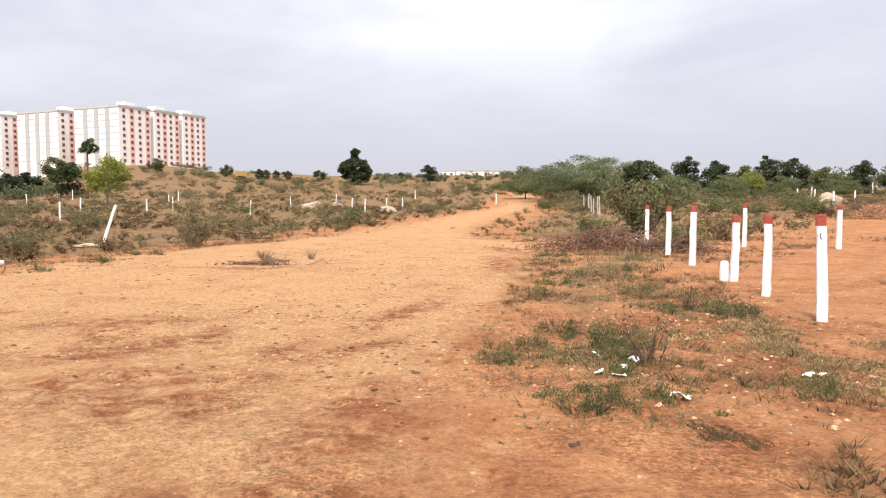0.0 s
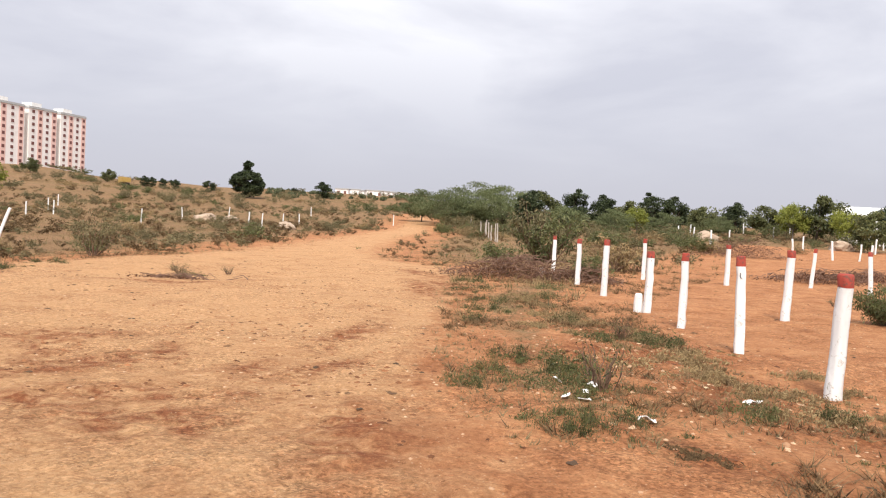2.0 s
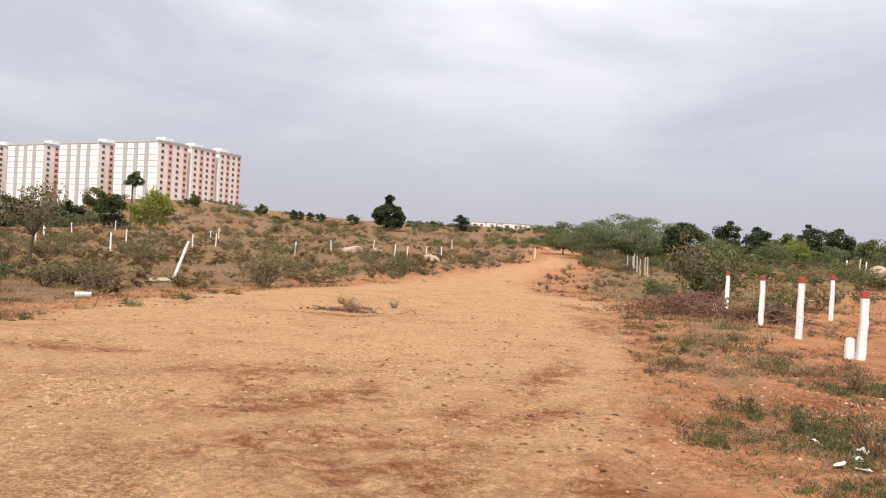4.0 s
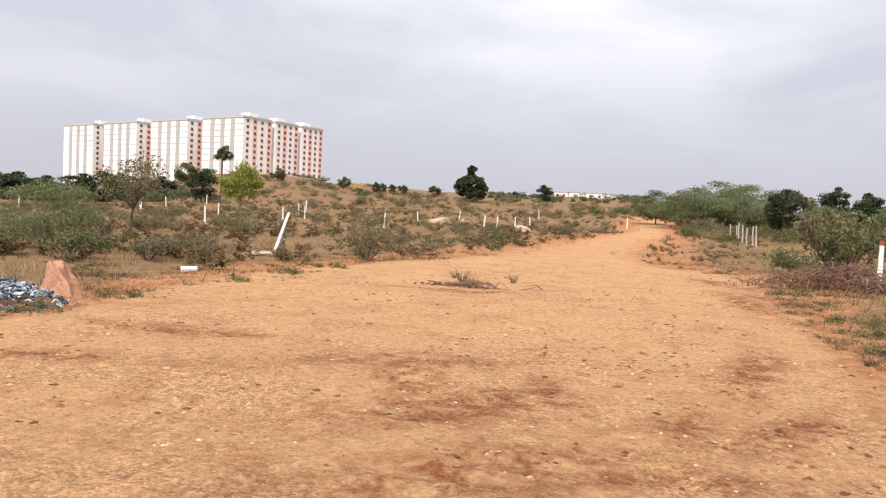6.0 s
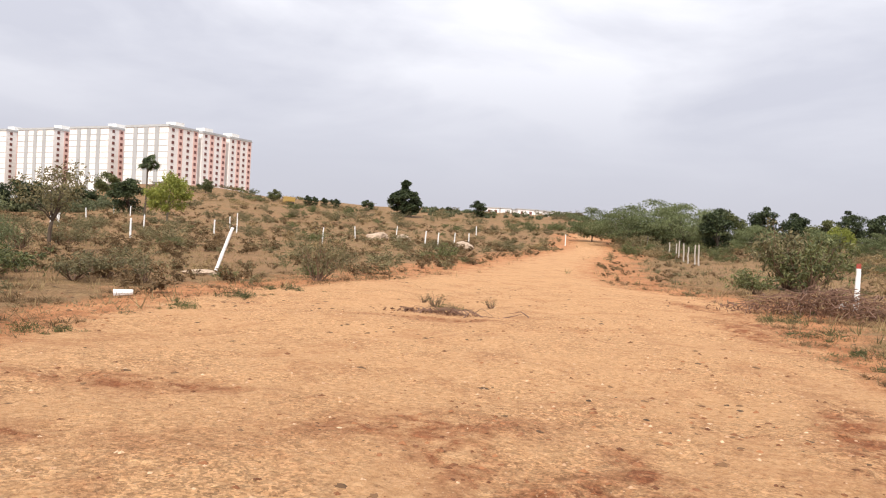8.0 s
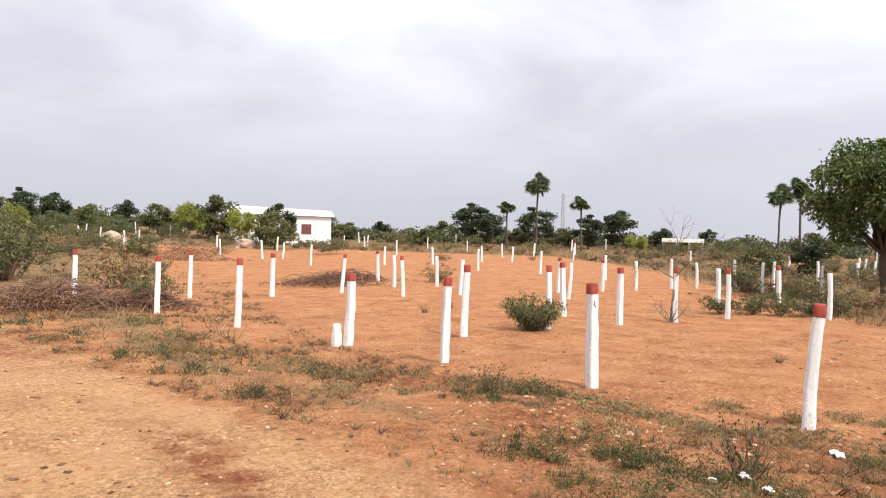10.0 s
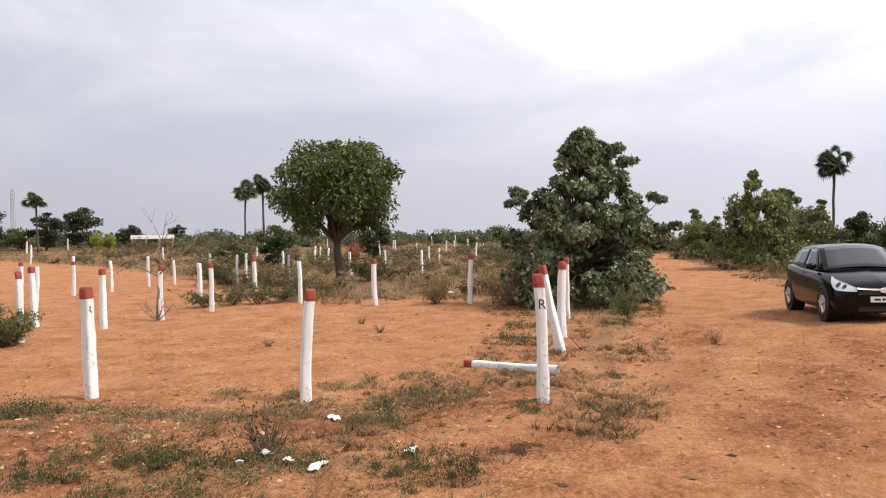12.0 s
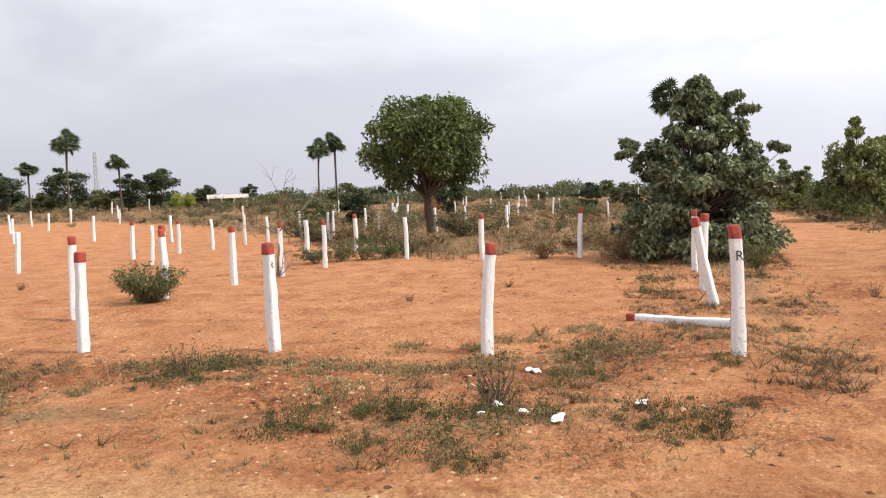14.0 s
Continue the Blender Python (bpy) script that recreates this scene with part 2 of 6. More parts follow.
M_REDROCK = plain("red_laterite_block", (0.42, 0.22, 0.14), 0.9, var=0.35, scale=5, bump=0.7)
M_SCRAP = plain("white_scrap", (0.78, 0.77, 0.74), 0.6, var=0.15, scale=12)

# ---- building blocks of geometry ----
TAU = 2 * math.pi


class Mesh:
    """Gathers vertices and faces of one mesh."""

    def __init__(self):
        self.v, self.f = [], []

    def put(self, vs, fs):
        k = len(self.v)
        self.v.extend(tuple(p) for p in vs)
        self.f.extend(tuple(i + k for i in f) for f in fs)
        return self

    def tube(self, points, radii, sides=7, cap=True):
        pts = [Vector(p) for p in points]
        k = len(self.v)
        for i, p in enumerate(pts):
            d = (pts[min(i + 1, len(pts) - 1)] - pts[max(i - 1, 0)]).normalized()
            a = d.orthogonal().normalized() if abs(d.z) < 0.9 else Vector((1, 0, 0)).cross(d).normalized()
            b = d.cross(a)
            for s in range(sides):
                w = TAU * s / sides
                q = p + (a * math.cos(w) + b * math.sin(w)) * radii[i]
                self.v.append(tuple(q))
        for i in range(len(pts) - 1):
            for s in range(sides):
                n = (s + 1) % sides
                self.f.append((k + i * sides + s, k + i * sides + n, k + (i + 1) * sides + n, k + (i + 1) * sides + s))
        if cap:
            self.f.append(tuple(k + s for s in reversed(range(sides))))
            self.f.append(tuple(k + (len(pts) - 1) * sides + s for s in range(sides)))
        return self

    def box(self, x0, y0, z0, x1, y1, z1):
        vs = [(x, y, z) for z in (z0, z1) for y in (y0, y1) for x in (x0, x1)]
        return self.put(vs, [(0, 2, 3, 1), (4, 5, 7, 6), (0, 1, 5, 4), (2, 6, 7, 3), (0, 4, 6, 2), (1, 3, 7, 5)])

    def arrays(self, vs, fs):
        """Adds numpy arrays."""
        k = len(self.v)
        self.v.extend(map(tuple, vs.tolist()))
        self.f.extend(map(tuple, (fs + k).tolist()))
        return self

    def data(self, name, mat, smooth=False):
        me = bpy.data.meshes.new(name)
        me.from_pydata(self.v, [], self.f)
        me.materials.append(mat)
        if smooth:
            me.polygons.foreach_set("use_smooth", [True] * len(me.polygons))
        me.update()
        return me


def part(name, m, mat, parent=None, label="", smooth=False):
    """Links one mesh as an object, under a thing or a part."""
    ob = new(name, m if isinstance(m, bpy.types.Mesh) else m.data(name, mat, smooth))
    if parent is not None:
        ob.parent = parent
    return tagged(ob, label)


def thing(name, label, category, m=None, group="", kind=""):
    ob = new(name)
    ob.empty_display_size = 0.2
    if m is not None:
        ob.matrix_world = m
    return tagged(ob, label, category, group, kind)


def leaves(rng, centres, size, slim=0.45, out=None, droop=0.3, vary=0.35):
    """Folded leaf blades at the centres: vertices and faces."""
    n = len(centres)
    d = rng.normal(size=(n, 3))
    if out is not None:
        d = d * 0.7 + out
    d[:, 2] -= droop
    d /= np.linalg.norm(d, axis=1)[:, None] + 1e-9
    side = np.cross(d, rng.normal(size=(n, 3)))
    side /= np.linalg.norm(side, axis=1)[:, None] + 1e-9
    up = np.cross(side, d)
    s = size * (1 + vary * rng.uniform(-1, 1, n))[:, None]
    base = centres - d * s * 0.5
    tip = centres + d * s * 0.5 - np.array([0, 0, 0.12]) * s
    left = centres + side * s * slim * 0.5 + up * s * 0.10
    right = centres - side * s * slim * 0.5 + up * s * 0.10
    v = np.stack([base, left, tip, right], 1).reshape(-1, 3)
    k = np.arange(n)[:, None] * 4
    f = np.concatenate([k + np.array([[0, 1, 2]]), k + np.array([[0, 2, 3]])])
    return v, f


def clump_points(rng, clumps, per):
    """Points scattered in the outer part of lumps (x, y, z, rx, rz): places and outward ways."""
    ps, os = [], []
    for x, y, z, rx, rz in clumps:
        d = rng.normal(size=(per, 3))
        d /= np.linalg.norm(d, axis=1)[:, None]
        r = (rng.random(per) ** 0.45 * np.where(rng.random(per) < 0.14, rng.uniform(1.0, 1.4, per), 1.0))[:, None]
        ps.append(np.array([x, y, z]) + d * r * np.array([rx, rx, rz]))
        os.append(d)
    return np.concatenate(ps), np.concatenate(os)


def bend(a, b, sag, rng, n=5, wob=0.05):
    a, b = Vector(a), Vector(b)
    L = (b - a).length
    pts = []
    for i in range(n + 1):
        f = i / n
        p = a.lerp(b, f) + Vector((0, 0, sag * L * math.sin(f * math.pi)))
        if 0 < i < n:
            p += Vector(rng.uniform(-1, 1, 3)) * wob * L
        pts.append(p)
    return pts

# ---- the land ----
SKY_AZ = [-180, -95, -62, -57, -52, -49, -44, -38, -31, -18, -13, -6, 8, 20, 40, 65, 75, 88, 180]
SKY_EL = [-0.2, 0.1, 0.35, 0.8, 1.3, 2.35, 2.55, 2.1, 1.85, 1.9, 1.5, 0.75, 0.85, 0.5, 0.35, 0.12, 0.0, -0.3, -0.2]


def rise(x, y):
    """Height of the land: level round the crossing, rising to a low hill in the north-west."""
    x, y = np.asarray(x, float), np.asarray(y, float)
    r, az = np.hypot(x, y), np.degrees(np.arctan2(x, y))
    i = np.clip(np.searchsorted(SKY_AZ, az) - 1, 0, len(SKY_AZ) - 2)
    a, e = np.array(SKY_AZ, float), np.array(SKY_EL, float)
    f = (az - a[i]) / (a[i + 1] - a[i])
    el = e[i] + (e[i + 1] - e[i]) * f * f * (3 - 2 * f)
    far = 145 + 115 * np.clip((5 - az) / 25, 0, 1) + 25 * np.clip((az - 40) / 20, 0, 1)
    s = np.clip((r - 20) / (far - 20), 0, 1)
    s = s * s * (3 - 2 * s)
    u, v = np.clip((x - 6) / 7, 0, 1), np.clip((2.6 - y) / 3.6, 0, 1)
    bank = 0.18 * u * u * (3 - 2 * u) * v * v * (3 - 2 * v) * np.clip((60 - r) / 30, 0, 1)
    return s * (1.7 + np.minimum(r, far) * np.tan(np.radians(el))) + bank


def vnoise(x, y, seed=0):
    """Smooth value noise between 0 and 1."""
    xi, yi = np.floor(x).astype(np.int64), np.floor(y).astype(np.int64)
    fx, fy = x - xi, y - yi
    fx, fy = fx * fx * (3 - 2 * fx), fy * fy * (3 - 2 * fy)

    def h(a, b):
        k = (a * 374761393 + b * 668265263 + seed * 974634541) & 0xFFFFFFFF
        k = ((k ^ (k >> 13)) * 1274126177) & 0xFFFFFFFF
        return ((k ^ (k >> 16)) & 0xFFFF) / 65535.0

    return (h(xi, yi) * (1 - fx) + h(xi + 1, yi) * fx) * (1 - fy) + (h(xi, yi + 1) * (1 - fx) + h(xi + 1, yi + 1) * fx) * fy


def inside(x, y, poly):
    """Signed distance to a polygon, positive inside."""
    d = np.full(np.shape(x), 1e9)
    odd = np.zeros(np.shape(x), bool)
    for (ax, ay), (bx, by) in zip(poly, poly[1:] + poly[:1]):
        ex, ey = bx - ax, by - ay
        t = np.clip(((x - ax) * ex + (y - ay) * ey) / (ex * ex + ey * ey), 0, 1)
        d = np.minimum(d, np.hypot(x - ax - t * ex, y - ay - t * ey))
        cross = (ay > y) != (by > y)
        odd ^= cross & (x < ex * (y - ay) / (ey if ey else 1e-9) + ax)
    return np.where(odd, d, -d)


TRACK = [(-9.2, 3.8), (-9.6, 5.2), (-11.3, 7.9), (-12.9, 11.5), (-13.5, 14.1), (-13.9, 18.1), (-14.3, 23.4), (-15.9, 33.2), (-20.2, 54.0), (-24.4, 77.0), (-30.5, 103), (-36.8, 121),
         (-34, 122), (-26.6, 100), (-19.0, 72), (-16.2, 56), (-13.2, 44), (-10.4, 34.7), (-7.4, 28.5), (-4.6, 26.5), (-2.4, 22.0), (-1.2, 15.5), (0.4, 9.8), (1.4, 6.2), (2.3, 3.9), (3.3, 2.7),
         (5.5, 2.2), (9.5, 2.4), (16, 2.9), (23.3, 3.7), (38.8, 4.7), (44.3, 5.0), (70, 10), (70, 7.5), (44.5, 3.4), (39.9, 2.5), (32.1, 0.8), (23.8, -0.6), (18.5, -2.0), (15.0, -2.9), (13.5, -4.0), (12, -8),
         (0, -16), (-16, -12), (-11, -2)]
PLOT = [(3.4, 6), (5, 3.6), (9, 3.8), (16, 5.5), (19, 7), (21, 10.5), (18.5, 14), (21, 19), (29, 27), (40, 43), (47, 62), (30, 76), (12, 74), (7, 40), (3, 21), (2, 14)]


def track_at(x, y):
    return np.clip(0.5 + inside(x, y, TRACK) / np.clip(np.hypot(x, y) / 6, 1.6, 7), 0, 1) * np.clip((5.5 - np.asarray(x, float)) / 7, 0.25, 1)


def scrub_at(x, y):
    out = np.maximum(inside(x, y, TRACK), inside(x, y, PLOT))
    return np.clip(0.15 - out / np.where(np.asarray(x) > 8, 2.2, np.clip(np.hypot(x, y) / 4, 3, 9)), 0, 1) * np.clip(1.15 - 0.35 * inside(x, y, [(-3, 60), (60, 60), (45, 8), (20, 5), (2, 4)]) / 8, 0.75, 1)


# where tyres and hooves have broken the crust: x, y, length along, breadth, heading
CHURN = [(-2.4, 4.0, 1.3, 0.45, 60), (-3.9, 5.3, 1.2, 0.5, 40), (-1.4, 2.6, 1.2, 0.5, 60), (1.5, 2.6, 1.2, 0.5, 110), (-0.2, 2.3, 1.1, 0.6, 20), (4.2, 3.2, 0.9, 0.25, 150),
         (0.2, 5.0, 1.0, 0.3, 70), (-0.5, 7.5, 1.8, 0.3, 95), (-7, 5.0, 1.4, 0.3, 20), (5.8, 0.8, 1.3, 0.6, 10), (8.2, 0.2, 1.8, 0.5, 0), (10.5, -0.6, 2.2, 0.5, 5),
         (7.5, -1.4, 2.0, 0.6, 170)]
CHURN += [(-3.3, 4.7, 0.9, 0.35, 130), (-2.1, 16.3, 2.3, 0.45, 110), (-0.2, 3.3, 0.9, 0.22, 25), (-2.3, 3.7, 0.8, 0.25, 30), (-7.5, 12.8, 1.6, 0.4, 20), (-6.5, 2.9, 1.0, 0.3, 30), (-1.9, 5.1, 0.8, 0.25, 120), (-0.5, 4.6, 0.6, 0.25, 100),
         (12.5, 2.0, 2.0, 0.4, 5), (-1.8, 17.5, 2.2, 0.5, 120), (-3.4, 21.0, 2.0, 0.5, 130), (3.9, 8.0, 1.4, 0.9, 60), (2.8, 7.2, 1.5, 0.9, 60),
         (4.6, 5.6, 1.2, 0.8, 100), (6.3, 4.4, 1.4, 0.7, 160), (3.2, 10.8, 1.5, 0.9, 100), (-0.5, -1.5, 1.6, 0.8, 30), (1.8, 0.8, 1.2, 0.5, 45)]


def churn_at(x, y):
    x, y = np.asarray(x, float), np.asarray(y, float)
    c = np.zeros(x.shape)
    for cx, cy, a, b, turn in CHURN:
        w = radians(turn)
        u, v = (x - cx) * math.cos(w) + (y - cy) * math.sin(w), (y - cy) * math.cos(w) - (x - cx) * math.sin(w)
        c = np.maximum(c, np.exp(-(u / a) ** 2 - (v / b) ** 2))
    return np.clip(c * 1.3, 0, 1)


def relief(x, y):
    """Small unevenness of the ground."""
    x, y = np.asarray(x, float), np.asarray(y, float)
    r = np.hypot(x, y)
    near = np.clip(1 - (r - 30) / 60, 0, 1)
    tr = track_at(x, y)
    z = (vnoise(x * 0.35, y * 0.35, 3) - 0.5) * 0.10
    z = z + (vnoise(x * 1.1, y * 1.1, 5) - 0.5) * 0.05
    z = z + (vnoise(x * 3.3, y * 3.3, 7) - 0.5) * 0.030 * (1.3 - 0.6 * tr)
    z = z + (vnoise(x * 8.0, y * 8.0, 9) - 0.5) * 0.016 * (1.3 - 0.5 * tr)
    z = z + (vnoise(x * 6.5, y * 6.5, 13) - 0.55) * 0.045 * churn_at(x, y)
    far = (vnoise(x * 0.05, y * 0.05, 11) - 0.5) * 0.9 * np.clip((r - 40) / 80, 0, 1)
    return z * near + far


def land(x, y):
    return float(rise(x, y) + relief(x, y))


def build_ground():
    rings = [0.25 * 1.0185 ** i for i in range(541)]
    n = 900
    w = np.arange(n) * TAU / n
    R, W = np.meshgrid(np.array(rings), w, indexing="ij")
    x, y = (R * np.cos(W)).ravel(), (R * np.sin(W)).ravel()
    z = rise(x, y) + relief(x, y)
    v = np.concatenate([[[0, 0, float(relief(0, 0))]], np.stack([x, y, z], 1)])
    i, j = np.meshgrid(np.arange(len(rings) - 1), np.arange(n), indexing="ij")
    a, b = 1 + i * n + j, 1 + i * n + (j + 1) % n
    quads = np.stack([a, a + n, b + n, b], -1).reshape(-1, 4)
    fan = [(0, 1 + k, 1 + (k + 1) % n) for k in range(n)]
    me = bpy.data.meshes.new("ground")
    me.from_pydata(v.tolist(), [], quads.tolist() + fan)
    me.polygons.foreach_set("use_smooth", [True] * len(me.polygons))
    for name, fn in (("track", track_at), ("scrub", scrub_at), ("churn", churn_at)):
        at = me.attributes.new(name, "FLOAT", "POINT")
        at.data.foreach_set("value", fn(v[:, 0], v[:, 1]).astype(np.float32))
    me.materials.append(M_GROUND)
    me.update()
    return tagged(new("ground", me), "red laterite earth with a driven track and dry scrub", "ground", kind="structure")


build_ground()

# ---- marker posts ----


def post_mesh(seed, height, width, red, stub=False):
    """A rough split-stone post: the shaft and, above it, the painted top."""
    rng = np.random.default_rng(seed)
    ring = 16
    shape = [(math.cos(TAU * k / ring), math.sin(TAU * k / ring)) for k in range(ring)]
    shape = [(x / max(abs(x), abs(y)) ** 0.72, y / max(abs(x), abs(y)) ** 0.72) for x, y in shape]
    zs = [-0.25] + [height * f for f in (0, 0.1, 0.2, 0.32, 0.44, 0.56, 0.68, 0.8, 0.895)] + [height - 0.02, height]
    bow = rng.uniform(-0.025, 0.025, 2)
    rows = []
    for i, z in enumerate(zs):
        f = max(z, 0) / height
        wd = width * 0.5 * (1.08 - 0.14 * f + rng.uniform(-0.05, 0.05))
        if i == len(zs) - 1:
            wd *= 0.82
        cx, cy = bow * math.sin(f * math.pi) + rng.uniform(-0.006, 0.006, 2)
        rows.append([(cx + x * wd * (1 + rng.uniform(-0.07, 0.07)), cy + y * wd * (0.92 + rng.uniform(-0.07, 0.07)), z) for x, y in shape])
    cut = len(zs) - 3 if red else len(zs) - 1

    def shell(i0, i1, top, grow=1.0):
        m = Mesh()
        for r in rows[i0:i1 + 1]:
            m.v.extend((x * grow, y * grow, z) for x, y, z in r)
        for i in range(i1 - i0):
            for s in range(ring):
                m.f.append((i * ring + s, i * ring + (s + 1) % ring, (i + 1) * ring + (s + 1) % ring, (i + 1) * ring + s))
        if top:
            m.f.append(tuple((i1 - i0) * ring + s for s in range(ring)))
        return m

    shaft = shell(0, cut, not red).data("shaft", M_WHITE, True)
    cap = shell(cut, len(zs) - 1, True, 1.03).data("red_top", M_RED, True) if red else None
    return shaft, cap


POSTS = [post_mesh(40 + k, 1.44 + 0.03 * (k % 3), 0.132 + 0.008 * (k % 2), True) for k in range(5)]
BARE = [post_mesh(60 + k, 1.36 + 0.05 * k, 0.128, False) for k in range(3)]
WHITE_LABEL = "whitewashed stone marker post with a red top"


def post(x, y, lean=(0, 0), k=0, red=True, scale=1.0, label="", group="marker posts"):
    sh, cap = (POSTS if red else BARE)[k % (5 if red else 3)]
    ob = thing("marker_post", label or (WHITE_LABEL if red else "whitewashed stone marker post"), "marker post",
               pose(x, y, land(x, y) - 0.01, lean[1], lean[0], (k * 77) % 90 - 45 + 10), group)
    ob.matrix_world = pose(x, y, land(x, y) - 0.01) @ Euler((radians(lean[1]), radians(lean[0]), 0)).to_matrix().to_4x4() @ pose(0, 0, 0, 0, 0, (k * 37) % 90)
    ob.scale = (1, 1, scale)
    part("shaft", sh, None, ob)
    if cap:
        part("red_top", cap, None, ob, "red painted top")
    return ob


def letter(ob, text, z, size, way, off):
    """A painted letter on the face that looks to the compass way."""
    cu = bpy.data.curves.new("lettering", "FONT")
    cu.body, cu.size, cu.extrude, cu.align_x = text, size, 0.001, "CENTER"
    tmp = bpy.data.objects.new("tmp", cu)
    scene.collection.objects.link(tmp)
    dg = bpy.context.evaluated_depsgraph_get()
    me = bpy.data.meshes.new_from_object(tmp.evaluated_get(dg))
    bpy.data.objects.remove(tmp)
    me.materials.clear()
    me.materials.append(M_INK)
    t = part("lettering", me, None, ob, "black painted letter R")
    t.matrix_world = Matrix.Translation(ob.matrix_world.translation) @ pose(0, 0, 0, 0, 0, way) @ pose(0, -off, z, 90, 0, 0)
    return t


# the row along the verge: x, y, lean to +x, lean to -y in degrees, variant
NEAR = [(4.97, 9.02, -2, 0.5, 0, 1.45), (5.67, 6.30, 2, 3, 1, 1.41), (4.24, 11.68, 0.5, 1.5, 2, 1.38), (3.60, 14.0, 1, 0.5, 3, 1.33),
        (2.49, 17.15, 1, 0, 4, 1.47), (6.40, 14.45, 2.5, -1, 1, 1.50), (1.50, 20.4, 0.5, -0.5, 2, 1.40), (0.16, 25.1, 0.5, 0, 0, 1.42),
        (6.11, 3.40, 0.5, -1.5, 3, 1.50), (6.2, 25.9, 0.5, 0, 1, 1.45), (3.35, 25.1, 0.5, 1, 2, 1.45), (8.85, 14.75, -1, 1, 4, 1.45)]
POST_H = [1.44, 1.47, 1.50, 1.44, 1.47]
for x, y, lx, ly, k, tall in NEAR:
    p = post(x, y, (lx, ly), k, scale=tall / POST_H[k])
    if (x, y) == (6.11, 3.40):
        letter(p, "R", 1.10, 0.16, -71, 0.078)
    if (x, y) == (4.97, 9.02):
        letter(p, "R", 1.12, 0.13, -45, 0.082)
for p in [o for o in bpy.data.objects if o.name.startswith("marker_post") and abs(o.location.x - 3.6) < 0.01 and abs(o.location.y - 14.0) < 0.01]:
    for k in range(4):
        b = part("mark", Mesh().box(-0.028, -0.004, -0.02, 0.028, 0.004, 0.02), M_INK, p, "black painted mark")
        b.matrix_world = Matrix.Translation(p.matrix_world.translation) @ pose(0.02, -0.078, 0.98 + 0.075 * k)
# the line along the side road, one leaning hard
post(10.25, 4.05, (-3, -11), 2, label="leaning whitewashed stone marker post with a red top")
post(12.1, 4.40, (0, 1), 1)
post(15.3, 4.95, (0, 0.5), 0)
# the field: x, y
FIELD = [(13.1, 25.1), (13.8, 33.3), (9.1, 26.8), (14.9, 29.8), (10.5, 24.7), (18.2, 25.6), (16.1, 22.5), (11.3, 17.1),
         (20.8, 25.8), (22.8, 25.8), (11.2, 14.9), (13.6, 15.3), (18.2, 17.7), (15.8, 15.4), (21.2, 17.6), (18.7, 14.2), (18.8, 11.6),
         (19.35, 8.7), (12.4, 29.0)]
for k, (x, y) in enumerate(FIELD):
    rr = random.Random(k)
    post(x, y, (rr.uniform(-4, 4), rr.uniform(-3, 3)), k, red=k % 3 != 0, scale=0.95 + 0.05 * rr.random())
# beyond the bare plot, thinning out into the scrub
for k, (x, y) in enumerate([(32.6, 52.4), (24.8, 41.3), (41.0, 61.3), (35.6, 52.4), (43.7, 59.9), (26.8, 37.6), (44.1, 54.6), (27.2, 32.4), (25.6, 26.3),
                            (27.8, 26.7), (33.6, 26.6), (29.0, 23.9), (40.7, 28.7), (29.7, 21.4), (31.2, 27.1), (45.0, 28.8), (46.6, 28.6), (35.8, 21.2),
                            (45.6, 23.6), (37.5, 17.6), (47.1, 20.9), (13.8, 60.5), (16.2, 70.5), (15.7, 56.1), (17.7, 57.4), (22.3, 72.0), (16.0, 47.3),
                            (6.0, 80.9), (7.4, 88.0), (7.3, 76.3), (8.6, 71.9), (10.6, 76.1), (3.4, 96), (4.8, 94), (25.5, 82), (16.8, 93), (19.3, 98),
                            (14.4, 101), (22.9, 102), (26, 49), (21.6, 48), (31.5, 65), (47, 64), (54, 33.5), (25.5, 91)]):
    rr = random.Random(100 + k)
    post(x, y, (rr.uniform(-4, 4), rr.uniform(-3, 3)), k, red=False, scale=0.88 + 0.1 * rr.random())
# far rows of the lay-out, north and north-east
rr = random.Random(7)
for i in range(11):
    for j in range(9):
        x, y = 6 + i * 5.6 + rr.uniform(-1.2, 1.2), 55 + j * 6.5 + i * 0.8 + rr.uniform(-1.5, 1.5)
        if rr.random() < 0.42 and x > 24 and math.hypot(x, y) < 118:
            post(x, y, (rr.uniform(-5, 5), rr.uniform(-4, 4)), i + j, red=rr.random() < 0.3, scale=rr.uniform(0.9, 1.02))
for i in range(8):
    for j in range(5):
        x, y = 52 + i * 7 + rr.uniform(-1.5, 1.5), 14 + j * 8.5 + rr.uniform(-2, 2)
        if rr.random() < 0.7:
            post(x, y, (rr.uniform(-5, 5), rr.uniform(-4, 4)), i + j, red=False, scale=rr.uniform(0.8, 1.0))
# scattered posts on the western slope
WEST = [(-25.6, 12.5), (-37.4, 51.6), (-32.6, 60.6), (-32.2, 62.4), (-36, 74), (-37, 80), (-50, 86), (-47.2, 49.7), (-77, 61), (-62, 46), (-58, 52),
        (-52, 58), (-70, 52), (-46, 70), (-66, 74), (-80, 70), (-55, 40), (-44, 38), (-72, 40), (-60, 66), (-28, 88), (-20, 96), (-44, 98), (-90, 76)]
for k, (x, y) in enumerate(WEST):
    ob = post(x, y, (rr.uniform(-5, 5), rr.uniform(-3, 3)), k, red=False, group="posts on the slope")
    ob.scale = (0.8, 0.8, 0.95)
post(20.4, -4.05, (1, 1), 2, label="weathered red-topped stone post in roadside grass")
tilted = post(-17.65, 17.75, (13, -13), 1, red=False, scale=1.12, label="broken whitewashed post leaning over its loosened footing")
tilted.scale = (0.8, 0.8, 1.12)


